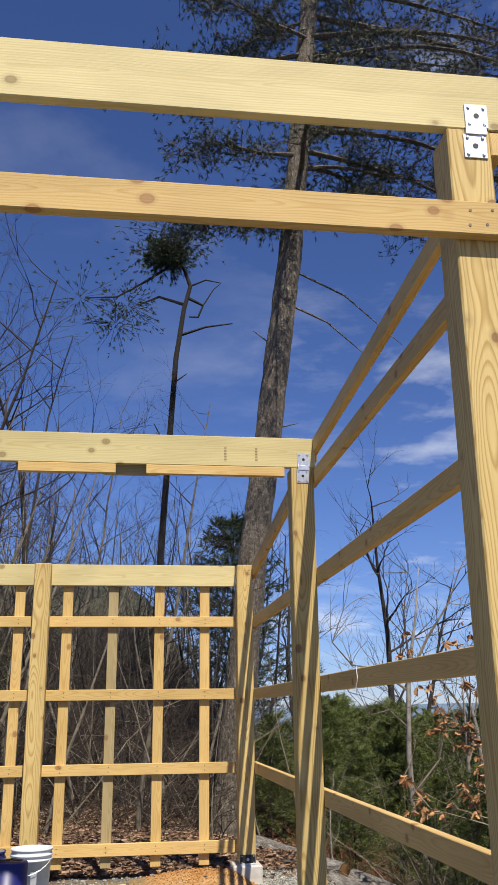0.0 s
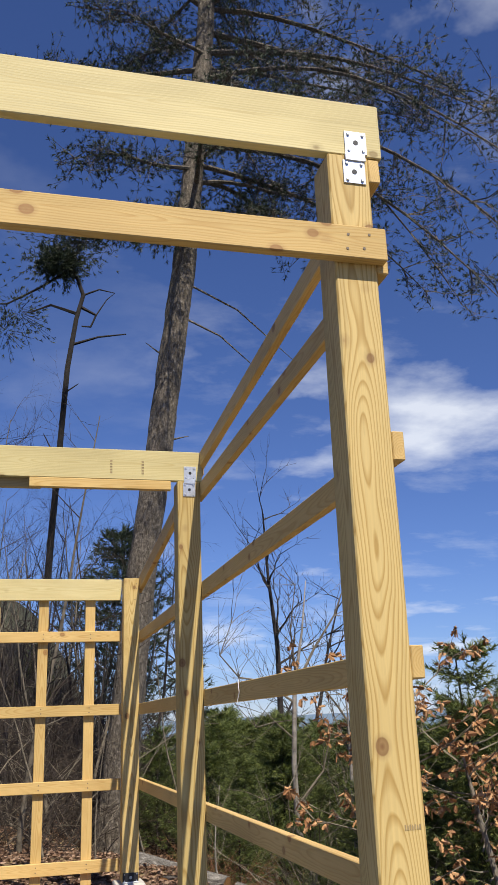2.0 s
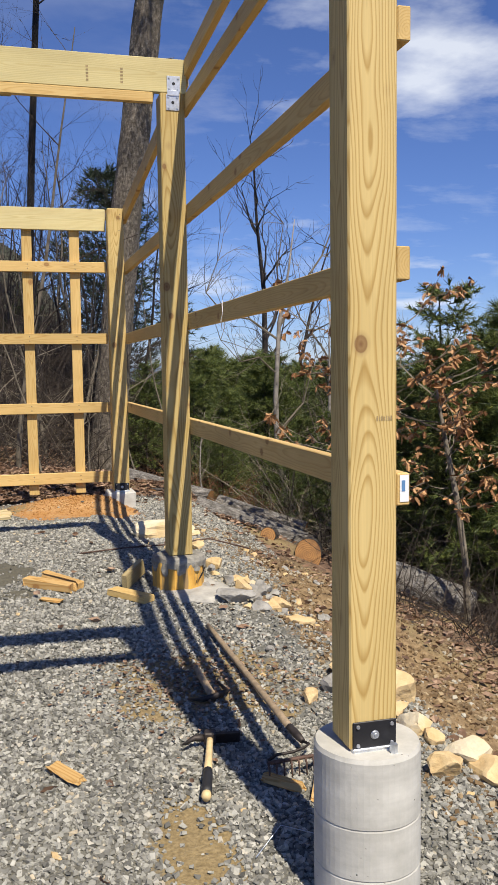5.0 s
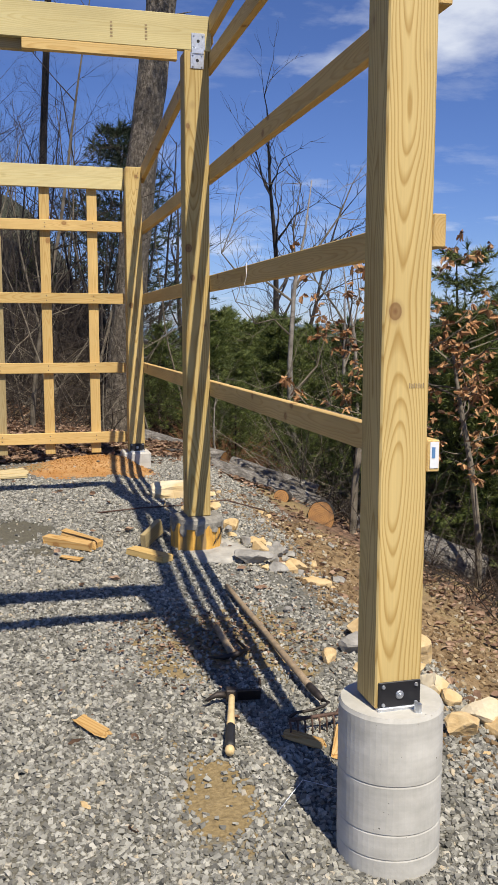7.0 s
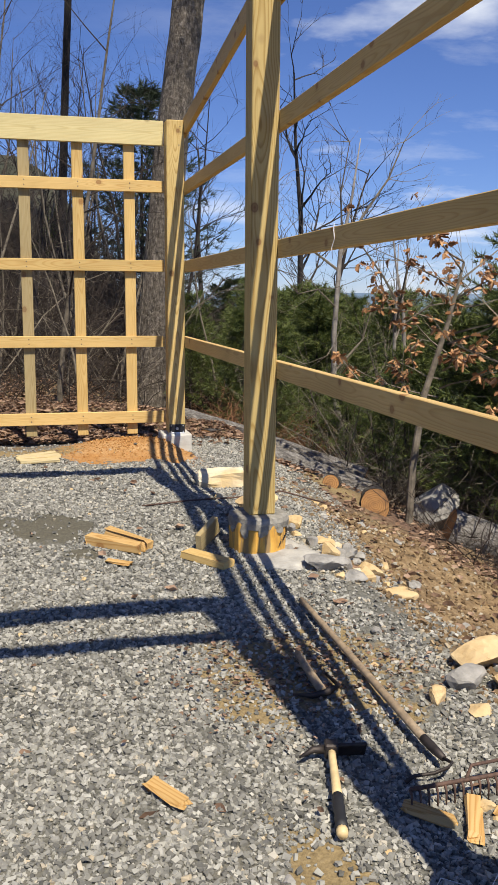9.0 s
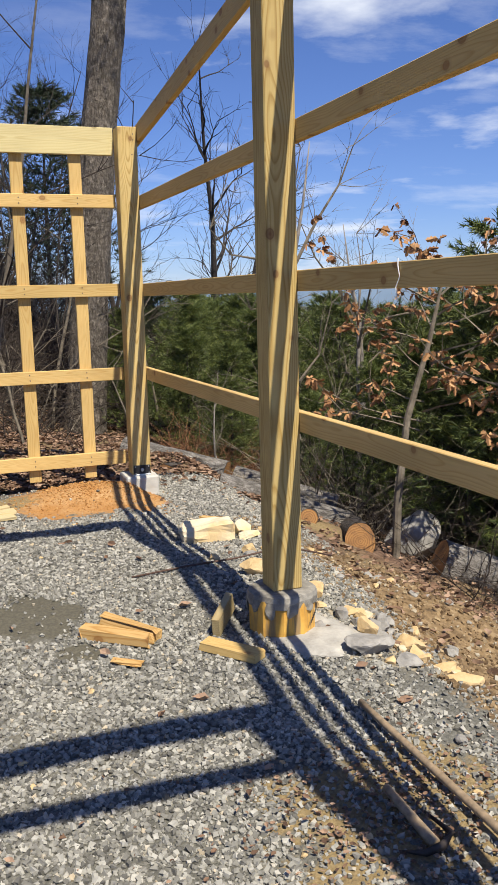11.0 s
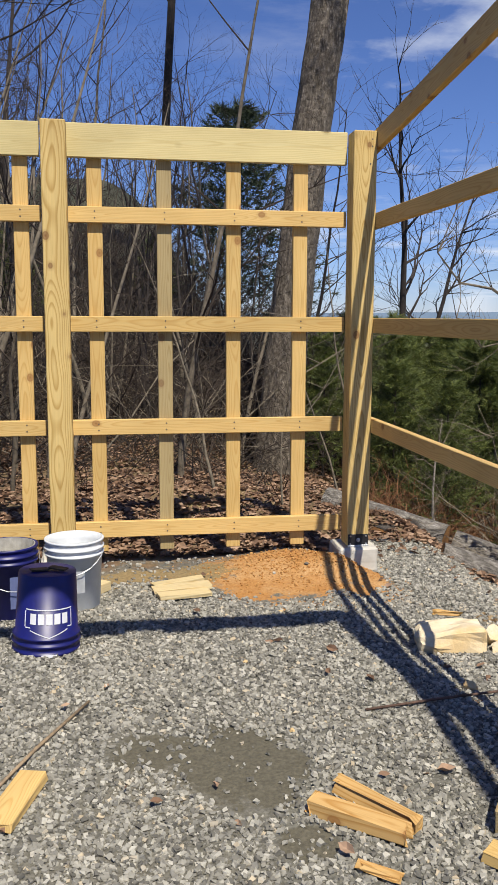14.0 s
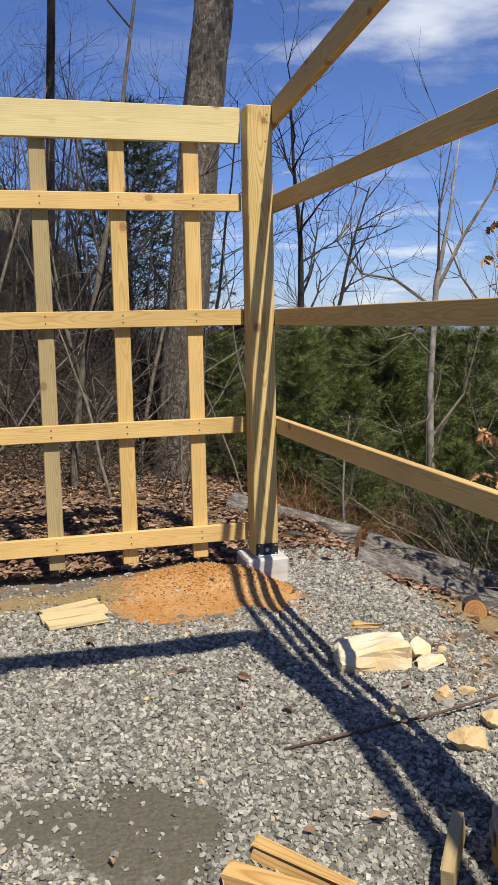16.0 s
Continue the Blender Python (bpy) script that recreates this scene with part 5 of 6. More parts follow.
EARTH = tinted_islands("brown_earth_clods", [(0, (0.12, 0.075, 0.035)), (0.6, (0.26, 0.175, 0.09)), (0.9, (0.38, 0.29, 0.17)), (1, (0.42, 0.40, 0.34))], 0.95)
chips("earth_clods", 9000, lambda g, n: np.stack([0.35 + 1.7 * g.random(n) ** 1.1, g.uniform(0.2, 4.9, n)], -1), (0.004, 0.022), EARTH, "loose brown earth clods and stones down the slope", 12, 1.0)
litter("leaf_litter", 42000, woods_floor, (0.03, 0.078), LITTER, "brown curled dead leaves over the woodland floor", 8)
litter("leaf_crumbs", 900, lambda g, n: np.stack([g.normal(-0.2, 0.3, n), g.normal(1.6, 0.25, n)], -1), (0.01, 0.03), LITTER, "dry leaf crumbs and bark bits trodden into the gravel", 10)
litter("stray_leaves", 110, lambda g, n: np.stack([g.uniform(-2.5, 0.8, n), g.uniform(0, 5.8, n)], -1), (0.03, 0.07), LITTER, "a few stray dead leaves on the gravel", 9)

# ==== trees ====
def grow(soup, start, way, length, radius, depth, r, spread=0.7, lift=0.25, sides=5, twigs=None, tips=None):
    """A crooked limb that forks; thin ends go to twigs, and their ends to tips."""
    n = max(3, min(7, int(length / 0.35)))
    p, d, pts = Vector(start), Vector(way).normalized(), [Vector(start)]
    ends = []
    for i in range(n):
        d = (d + Vector((r.gauss(0, 0.16), r.gauss(0, 0.16), r.gauss(0, 0.10) + lift * 0.12))).normalized()
        p = p + d * length / n
        pts.append(p.copy())
        ends.append((p.copy(), d.copy(), i / n))
    target = soup if depth > 1 or twigs is None else twigs
    target.tube(pts, [radius * (1 - 0.75 * i / n) for i in range(n + 1)], sides if depth > 1 else 3, cap=False)
    if depth <= 0:
        if tips is not None:
            tips.extend(ends)
        return
    kids = 4
    for k in range(kids):
        q, dd, f = ends[min(len(ends) - 1, int(len(ends) * (0.3 + 0.7 * (k + r.random()) / kids)))]
        side = Vector((r.gauss(0, 1), r.gauss(0, 1), r.gauss(0, 0.6)))
        side = (side - dd * side.dot(dd)).normalized()
        grow(soup, q, dd + side * spread * r.uniform(0.7, 1.3) + Vector((0, 0, lift * 0.5)), length * r.uniform(0.42, 0.66), radius * 0.45, depth - 1, r, spread, lift, max(3, sides - 1), twigs, tips)


def bare_tree(seed, height, radius, lean=(0, 0), low=0.35, bark=BARK_DARK, limbs=9, name="bare_tree"):
    r = rng_for(seed)
    thing = new(name)
    trunk, twigs = Soup(), Soup()
    n, p, pts = 10, Vector((0, 0, -0.3)), [Vector((0, 0, -0.3))]
    d = Vector((lean[0], lean[1], 1)).normalized()
    for i in range(n):
        d = (d + Vector((r.gauss(0, 0.07), r.gauss(0, 0.07), 0.03))).normalized()
        p = p + d * (height + 0.3) / n
        pts.append(p.copy())
    trunk.tube(pts, [radius * (1 - 0.85 * i / n) for i in range(n + 1)], 8, cap=False)
    for k in range(limbs):
        f = low + (1 - low) * (k + r.random()) / limbs
        i = min(n - 1, int(f * n))
        q = pts[i].lerp(pts[i + 1], f * n - i)
        a = r.uniform(0, 2 * math.pi)
        grow(twigs, q, Vector((math.cos(a), math.sin(a), r.uniform(0.5, 1.3))), height * r.uniform(0.16, 0.30) * (1.15 - 0.5 * f), radius * 0.42 * (1.1 - f * 0.7), 2, r, 0.75, 0.3, 4, twigs)
    trunk.make("trunk", bark, thing, "", True)
    twigs.make("crown", TWIG if bark is not BARK_DARK else bark, thing, "leafless branches and twigs")
    return thing


def tuft(soup, at, way, length, count, r, width=0.0035, open_by=0.9):
    way = Vector(way).normalized()
    for _ in range(count):
        d = (way + Vector((r.gauss(0, 1), r.gauss(0, 1), r.gauss(0, 1))) * open_by * 0.55).normalized()
        s = d.cross(Vector((r.gauss(0, 1), r.gauss(0, 1), r.gauss(0, 1)))).normalized() * width
        a = Vector(at) + way * r.uniform(-0.5, 0.5) * length * 0.6
        e = a + d * length * r.uniform(0.7, 1.1)
        soup.add([a - s, a + s, e + s * 0.3], [(0, 1, 2)])


def young_pine(seed, height, whorls=9, needle=0.15, count=24, name="young_pine", wide=0.0048, leaf=NEEDLES):
    r = rng_for(seed)
    thing = new(name)
    trunk, wood, green = Soup(), Soup(), Soup()
    trunk.tube([(0, 0, -0.3), (r.gauss(0, 0.03), r.gauss(0, 0.03), height * 0.5), (r.gauss(0, 0.05), r.gauss(0, 0.05), height)], [0.012 * height, 0.008 * height, 0.004], 6)
    for w in range(whorls):
        f = (w + 0.6) / whorls
        z = height * (0.08 + 0.90 * f)
        reach = height * (0.06 + 0.34 * (1 - f) ** 0.8)
        for k in range(6):
            a = 2 * math.pi * (k + r.uniform(-0.3, 0.3)) / 6 + w
            d = Vector((math.cos(a), math.sin(a), r.uniform(0.05, 0.5)))
            p0 = Vector((0, 0, z + r.uniform(-0.08, 0.08)))
            m = 6
            pts = [p0 + d * reach * i / m + Vector((0, 0, 0.18 * reach * (i / m) ** 2)) + Vector((r.gauss(0, 0.015), r.gauss(0, 0.015), 0)) for i in range(m + 1)]
            wood.tube(pts, [0.007 * (1 - 0.8 * i / m) for i in range(m + 1)], 3, cap=False)
            for i in range(1, m + 1):
                tuft(green, pts[i], d + Vector((0, 0, 0.5)), needle, count, r, wide)
                for sgn in (-1, 1):
                    side = Vector((-d.y, d.x, 0.25)) * sgn + d * 0.7
                    e = pts[i] + side.normalized() * reach * r.uniform(0.12, 0.3)
                    if i < m:
                        wood.tube([pts[i], e], [0.003, 0.0015], 3, cap=False)
                        tuft(green, e, side, needle, count, r, wide)
    tuft(green, (0, 0, height), (0, 0, 1), needle * 1.2, count * 2, r, wide)
    trunk.make("trunk", BARK_DARK, thing)
    wood.make("crown", BARK_DARK, thing)
    green.make("foliage", leaf, thing, "green pine needles in tufts")
    return thing


def stand(proto, x, y, label, category, group, scale=1.0, rz=0.0, sink=0.0):
    ob = copy_thing(proto, pose(x, y, float(gz(x, y)) - sink, 0, 0, rz))
    ob.scale = (scale,) * 3
    return tagged(ob, label, category, group)


def place_first(ob, x, y, label, category, group="", rz=0.0):
    ob.matrix_basis = pose(x, y, float(gz(x, y)), 0, 0, rz)
    return tagged(ob, label, category, group)


# --- the tall pine behind the lattice ---
def trunk_mesh(pts, radii, sides, bark_depth, seed, name, mat, parent):
    """A trunk with plated bark in its outline."""
    s = Soup()
    verts, faces = [], []
    steps = []
    for i in range(len(pts) - 1):
        m = max(2, int((Vector(pts[i + 1]) - Vector(pts[i])).length / 0.09))
        for k in range(m):
            t = k / m
            steps.append((Vector(pts[i]).lerp(Vector(pts[i + 1]), t), radii[i] + (radii[i + 1] - radii[i]) * t))
    for p, q in steps:
        for k in range(sides):
            a = 2 * math.pi * k / sides
            c, sn = math.cos(a), math.sin(a)
            plate = noise.cell(Vector((c * 4.0 + seed, sn * 4.0, p.z * 3.2))) * 0.6 + 0.7 * noise.noise(Vector((c * 5 + seed, sn * 5, p.z * 2.5)))
            w = q + bark_depth * plate
            verts.append((p.x + w * c, p.y + w * sn, p.z))
    for i in range(len(steps) - 1):
        for k in range(sides):
            a, b = i * sides + k, i * sides + (k + 1) % sides
            faces.append((a, b, b + sides, a + sides))
    s.add(verts, faces)
    return s.make(name, mat, parent, "plated reddish-grey bark", False)


def tall_pine():
    r = rng_for(21)
    thing = new("tall_pine")
    thing.matrix_basis = pose(0, 0, 0)
    line = [(0.22, 10.3, -0.6), (0.26, 10.3, -0.2), (0.30, 10.3, 0.2), (0.42, 10.3, 1.5), (0.63, 10.3, 3.5), (0.80, 10.3, 4.7), (1.08, 10.3, 6.85), (1.30, 10.3, 8.4), (1.46, 10.3, 10.0), (1.61, 10.3, 11.7),
            (1.77, 10.3, 13.4), (1.90, 10.3, 16.5), (1.97, 10.3, 20.0)]
    radii = [0.34, 0.275, 0.245, 0.222, 0.208, 0.203, 0.196, 0.188, 0.178, 0.165, 0.15, 0.11, 0.04]
    trunk_mesh(line, radii, 26, 0.014, 3, "trunk", BARK_PINE, thing)
    wood, green = Soup(), Soup()

    def at(z):
        for (a, b) in zip(line, line[1:]):
            if a[2] <= z <= b[2]:
                return Vector(a).lerp(Vector(b), (z - a[2]) / (b[2] - a[2]))
        return Vector(line[-1])

    def limb(z, azimuth, reach, rise, droop, rad, bushy=1.0, bare=0.25):
        z, reach, droop = 1.4 + (z - 1.4) * 1.135, reach * 1.135, droop * 1.135
        d = Vector((math.cos(azimuth), math.sin(azimuth), rise))
        p, m, pts = at(z), 10, []
        wob = r.uniform(0, 6)
        for i in range(m + 1):
            f = i / m
            pts.append(p + d * reach * f + Vector((0.10 * math.sin(f * 5 + wob), 0.10 * math.cos(f * 4 + wob), -droop * f * f + 0.08 * math.sin(f * 7 + wob))))
        wood.tube(pts, [rad * (1 - 0.85 * i / m) for i in range(m + 1)], 6, cap=False)
        for i in range(int(m * bare), m + 1):
            for _ in range(3):
                side = Vector((r.gauss(0, 1), r.gauss(0, 1), r.gauss(-0.25, 0.5))).normalized()
                ln = reach * r.uniform(0.10, 0.26)
                q = [pts[i]]
                dd = (side + d.normalized() * 0.8).normalized()
                for k in range(4):
                    dd = (dd + Vector((r.gauss(0, 0.25), r.gauss(0, 0.25), r.gauss(-0.04, 0.2)))).normalized()
                    q.append(q[-1] + dd * ln / 4)
                wood.tube(q, [rad * 0.28, rad * 0.22, rad * 0.16, rad * 0.1, 0.003], 3, cap=False)
                for k in range(1, 5):
                    for _ in range(int(4 * bushy)):
                        e = q[k] + Vector((r.gauss(0, 0.12), r.gauss(0, 0.12), r.gauss(0.02, 0.10)))
                        wood.tube([q[k], e], [0.004, 0.002], 3, cap=False)
                        tuft(green, e, e - q[k], 0.09, 11, r, 0.0055, 1.0)

    for z, az, reach, rise, droop, rad, bushy in (
            (10.5, -0.05, 3.6, 0.10, 0.35, 0.055, 1.0), (11.4, -0.25, 4.2, 0.10, 1.6, 0.06, 1.2), (11.9, 0.15, 4.9, 0.05, 1.0, 0.06, 1.2), (9.7, -0.15, 4.4, 0.12, 3.0, 0.055, 1.3), (10.2, -0.35, 4.9, 0.10, 3.6, 0.055, 1.4), (9.3, 0.2, 4.0, 0.2, 2.0, 0.05, 1.2), (10.9, -0.6, 4.6, 0.05, 3.2, 0.05, 1.4), (11.2, 0.35, 5.2, 0.0, 2.6, 0.05, 1.3), (12.2, -0.1, 5.0, 0.0, 1.8, 0.05, 1.4),
            (9.0, 0.10, 2.6, 0.18, 0.5, 0.04, 0.8), (8.3, -0.5, 1.2, 0.15, 0.2, 0.03, 1.2), (12.6, -0.5, 4.0, 0.1, 0.8, 0.05, 1.2), (10.6, 3.3, 2.2, 0.05, 0.3, 0.045, 1.0),
            (11.0, 2.8, 3.2, 0.12, 0.3, 0.05, 1.1), (9.2, 3.4, 1.9, 0.05, 0.35, 0.04, 1.1), (8.4, 3.0, 1.5, -0.05, 0.4, 0.035, 1.3), (8.0, -2.4, 1.2, 0.0, 0.4, 0.03, 1.2),
            (12.4, 3.5, 3.4, 0.1, 0.3, 0.05, 1.1), (13.2, -1.2, 3.4, 0.15, 0.6, 0.05, 1.0)):
        limb(z, az, reach, rise, droop, rad, bushy)
    for k in range(24):
        limb(8.6 + 8.6 * k / 24 + r.uniform(0, 0.3), r.uniform(0, 6.28), r.uniform(1.8, 4.0) * (1 - 0.45 * k / 24), r.uniform(0.0, 0.25), r.uniform(0.2, 1.0), 0.045 * (1 - 0.5 * k / 24), 1.1)
    for z, az, reach, droop in ((8.2, 0.0, 1.8, 1.25), (7.6, -0.1, 1.35, 1.0), (6.85, 3.2, 0.4, -0.22), (5.5, 0.1, 0.45, -0.1)):
        p = at(z)
        wood.tube([p, p + Vector((math.cos(az) * reach * 0.5, math.sin(az) * reach * 0.5, -droop * 0.35)), p + Vector((math.cos(az) * reach, math.sin(az) * reach, -droop))], [0.02, 0.014, 0.005], 5)
    wood.make("crown", BARK_PINE, thing, "grey-brown limbs and dead stubs")
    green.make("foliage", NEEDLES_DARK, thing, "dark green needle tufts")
    tagged(thing, "tall leaning pine with plated bark behind the lattice", "pine tree")


tall_pine()


BARK_BLACK = speckled("near_black_bark", (0.007, 0.006, 0.006), (0.024, 0.019, 0.017), 18, 0.95, 0.6, 0.02)


def thin_pine():
    """A slim dark trunk with a dense clump of needles near its bent top."""
    r = rng_for(5)
    thing = new("thin_pine")
    thing.matrix_basis = Matrix.Translation((0.31, 0.69, -0.42)) @ Matrix.Scale(1.3, 4)
    trunk, wood, green = Soup(), Soup(), Soup()
    pts = [(-0.80, 13.3, -0.3), (-0.66, 13.3, 2.5), (-0.55, 13.3, 4.7), (-0.36, 13.3, 7.8), (-0.22, 13.3, 8.82), (-0.10, 13.3, 9.32), (-0.22, 13.3, 9.67), (-0.40, 13.3, 9.87)]
    trunk.tube(pts, [0.085, 0.072, 0.062, 0.052, 0.045, 0.042, 0.035, 0.02], 8)
    for line, rad in (([(-0.30, 13.3, 8.27), (0.20, 13.3, 8.47), (0.72, 13.3, 8.57)], 0.03), ([(-0.2, 13.3, 8.92), (-0.7, 13.25, 9.04), (-1.1, 13.2, 8.82)], 0.035),
                      ([(-0.15, 13.3, 9.07), (0.15, 13.3, 8.92), (0.05, 13.3, 8.67), (-0.12, 13.3, 8.67)], 0.035), ([(-0.1, 13.3, 9.32), (0.2, 13.3, 9.47), (0.5, 13.3, 9.42)], 0.022),
                      ([(0.15, 13.3, 8.92), (0.35, 13.3, 9.27), (0.5, 13.3, 9.42)], 0.015), ([(-0.4, 13.3, 7.3), (-0.15, 13.3, 7.5)], 0.02), ([(-0.5, 13.3, 6.0), (-0.75, 13.3, 6.5)], 0.02),
                      ([(-0.4, 13.3, 9.82), (-0.9, 13.3, 9.42), (-1.5, 13.3, 9.02), (-2.1, 13.2, 8.92)], 0.03), ([(-0.4, 13.3, 9.92), (-0.7, 13.3, 10.42), (-0.5, 13.3, 10.92)], 0.025)):
        wood.tube(line, [rad * (1 - 0.6 * i / (len(line) - 1)) for i in range(len(line))], 5)
    for c, spread, n, cnt in (((-0.55, 13.3, 9.97), 0.22, 1000, 14), ((-0.5, 13.3, 10.47), 0.42, 170, 9), ((-1.3, 13.2, 8.82), 0.36, 150, 9), ((-1.5, 13.2, 8.42), 0.30, 110, 9), ((-1.0, 13.3, 9.92), 0.3, 90, 9), ((-0.05, 13.3, 10.22), 0.25, 70, 9), ((-2.2, 13.2, 8.92), 0.4, 80, 9)):
        for _ in range(n):
            o = Vector(c) + Vector((r.gauss(0, spread), r.gauss(0, spread), r.gauss(0, spread * 0.7)))
            tuft(green, o, o - Vector(c) + Vector((0, 0, 0.01)), 0.09, cnt, r, 0.0062)
            if r.random() < 0.3:
                wood.tube([Vector(c).lerp(o, 0.3), o], [0.005, 0.002], 3, cap=False)
    trunk.make("trunk", BARK_BLACK, thing)
    wood.make("crown", BARK_BLACK, thing)
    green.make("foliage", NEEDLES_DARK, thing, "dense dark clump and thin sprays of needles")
    tagged(thing, "slim dark pine with a bent top and needle clump", "pine tree")


thin_pine()

# --- bare woods behind the lattice ---
protos = [bare_tree(31, 9.5, 0.075, (0.02, 0)), bare_tree(32, 8.0, 0.055, (-0.05, 0.03), 0.25), bare_tree(33, 10.5, 0.085, (0.05, 0.02), 0.4), bare_tree(34, 5.0, 0.035, (0.12, 0.0), 0.2, BARK_GREY, 8),
          bare_tree(35, 4.0, 0.028, (-0.14, 0.05), 0.15, BARK_GREY, 8), bare_tree(36, 7.0, 0.05, (0.08, -0.05), 0.2, BARK_GREY, 9), bare_tree(37, 3.0, 0.02, (0.2, 0.1), 0.1, BARK_GREY, 9)]
WORDS = ["tall leafless dark-barked tree in the woods", "slim leafless tree in the woods", "tall leafless tree with ascending limbs", "leaning grey leafless sapling", "crooked grey leafless sapling", "slim grey leafless tree", "low bare understorey shrub"]
firsts = ((-4.1, 15.0), (-2.6, 12.4), (-3.4, 19.0), (-0.95, 8.6), (-1.6, 9.4), (-2.4, 17.0), (-2.2, 8.6))
for ob, (x, y), words in zip(protos, firsts, WORDS):
    place_first(ob, x, y, words, "bare tree", "bare woods")
r_wood = rng_for(400)
HEIGHTS = (9.5, 8.0, 10.5, 5.0, 4.0, 7.0, 3.0)


def wood_tree(x, y, kinds, lo, hi):
    """A bare tree whose top keeps to the wood's skyline, which rises towards the west."""
    west = min(1.0, max(0.0, (-x / y - 0.12) / 0.25))
    sky = math.radians(r_wood.uniform(lo, hi) + 13 * west)
    tall = max(1.6, 1.4 + math.hypot(x, y + 1) * math.tan(sky) - float(gz(x, y)))
    i = r_wood.choice(kinds)
    stand(protos[i], x, y, WORDS[i], "bare tree", "bare woods", min(1.5, max(0.3, tall / HEIGHTS[i])), r_wood.uniform(0, 360))


for k in range(115):
    y = 10.0 + 24 * r_wood.random() ** 1.2
    x = r_wood.uniform(-3.0 - y * 0.34, 1.3 + max(0, y - 14) * 0.10)
    wood_tree(x, y, (0, 1, 2, 5, 5, 3), 6, 15)
for k in range(38):
    x, y = r_wood.uniform(-4.5, 0.6), r_wood.uniform(7.4, 11.5)
    if abs(x + 0.07) < 0.6 and y > 7.8:
        continue
    wood_tree(x, y, (3, 4, 6, 6, 4), 0, 9)


def brush(name, count, place, label, seed, length=(0.5, 1.6), mat=TWIG):
    r = rng_for(seed)
    s = Soup()
    for _ in range(count):
        x, y = place(r)
        p = Vector((x, y, float(gz(x, y)) - 0.02))
        d = Vector((r.gauss(0, 0.6), r.gauss(0, 0.6), r.uniform(0.2, 1.2))).normalized()
        ln, pts = r.uniform(*length), [p]
        for k in range(5):
            d = (d + Vector((r.gauss(0, 0.22), r.gauss(0, 0.22), r.gauss(-0.08, 0.15)))).normalized()
            pts.append(pts[-1] + d * ln / 5)
        q = 0.0022 + 0.0032 * ln * r.random()
        s.tube(pts, [q, q, q * 0.8, q * 0.7, q * 0.5, q * 0.3], 3, cap=False)
        for k in range(1, 5):
            e = pts[k] + Vector((r.gauss(0, 0.16), r.gauss(0, 0.16), r.gauss(0.03, 0.12))) * ln * 0.8
            s.tube([pts[k], pts[k].lerp(e, 0.5) + Vector((0, 0, r.gauss(0, 0.03))), e], [q * 0.5, q * 0.4, q * 0.25], 3, cap=False)
    return tagged(s.make(name, mat), label, "brush", kind="stuff")


brush("brush", 6400, lambda r: (r.uniform(-7.0, 1.5), 10.7 + 11 * r.random() ** 1.1), "tangled leafless brush behind the lattice", 51, (0.6, 2.9))
brush("low_brush", 420, lambda r: (r.uniform(-5.0, 0.0), 8.0 + 2.6 * r.random()), "thin bare stems rising from the leaf litter", 55, (0.4, 1.7))
brush("pale_stems", 150, lambda r: (r.uniform(-5.5, 0.0), 8.6 + 5 * r.random() ** 1.2), "pale leafless saplings and stems behind the lattice", 54, (1.2, 3.2), BARK_GREY)
brush("slope_brush", 1300, lambda r: (2.1 + 2.8 * r.random(), r.uniform(2.5, 9.5)), "tangled leafless brush down the slope", 52, (0.3, 1.3))
DEAD_FERN = speckled("dead_fern_stems", (0.11, 0.05, 0.022), (0.26, 0.125, 0.06), 14, 0.95, 0.2)
brush("dead_ferns", 520, lambda r: (0.75 + 1.5 * r.random(), r.uniform(7.3, 8.9)), "reddish dead ferns below the young pines", 56, (0.25, 0.7), DEAD_FERN)
brush("thicket", 480, lambda r: (1.75 + 2.3 * r.random(), r.uniform(6.25, 7.8)), "thicket of bare grey stems on the slope", 57, (0.5, 1.8), BARK_GREY)
brush("dead_grass", 420, lambda r: (1.75 + 1.6 * r.random(), r.uniform(3.5, 8.0)), "dry stems and fallen twigs by the slope", 53, (0.15, 0.5))

# --- slope beside the frame ---
pines = [young_pine(61, 4.0, 13), young_pine(62, 3.4, 12), young_pine(63, 4.8, 14)]
PINE_WORDS = "dense young green pine on the slope"
for ob, (x, y) in zip(pines, ((3.3, 9.3), (2.6, 10.4), (4.6, 8.6))):
    place_first(ob, x, y, PINE_WORDS, "pine tree", "young pines")
    ob.scale = (0.62,) * 3
for k in range(46):
    y = r_wood.uniform(6.5, 20)
    x = r_wood.uniform(2.4, 4.0 + y * 0.75) if y > 8 else r_wood.uniform(3.6, 9.5)
    depth = -float(gz(x, y))
    i = k % 3
    tall = (4.0, 3.4, 4.8)[i]
    want = depth + r_wood.uniform(0.8, 1.75)
    stand(pines[i], x, y, PINE_WORDS, "pine tree", "young pines", max(0.45, want / tall), r_wood.uniform(0, 360))
for x, y, s in ((1.35, 7.8, 0.30), (2.0, 7.3, 0.34), (1.3, 9.2, 0.47), (1.7, 10.4, 0.55), (1.1, 11.7, 0.50), (2.3, 12.5, 0.68), (1.6, 8.5, 0.42), (0.85, 10.4, 0.40), (2.0, 11.4, 0.62), (2.4, 9.6, 0.60), (2.7, 11.0, 0.66), (3.2, 12.6, 0.75), (3.7, 12.0, 0.72), (4.2, 13.2, 0.82), (3.35, 11.2, 0.66), (4.6, 12.4, 0.84)):
    stand(pines[1], x, y, "low bushy green pine at the slope's top", "pine tree", "young pines", s, 40 * x)
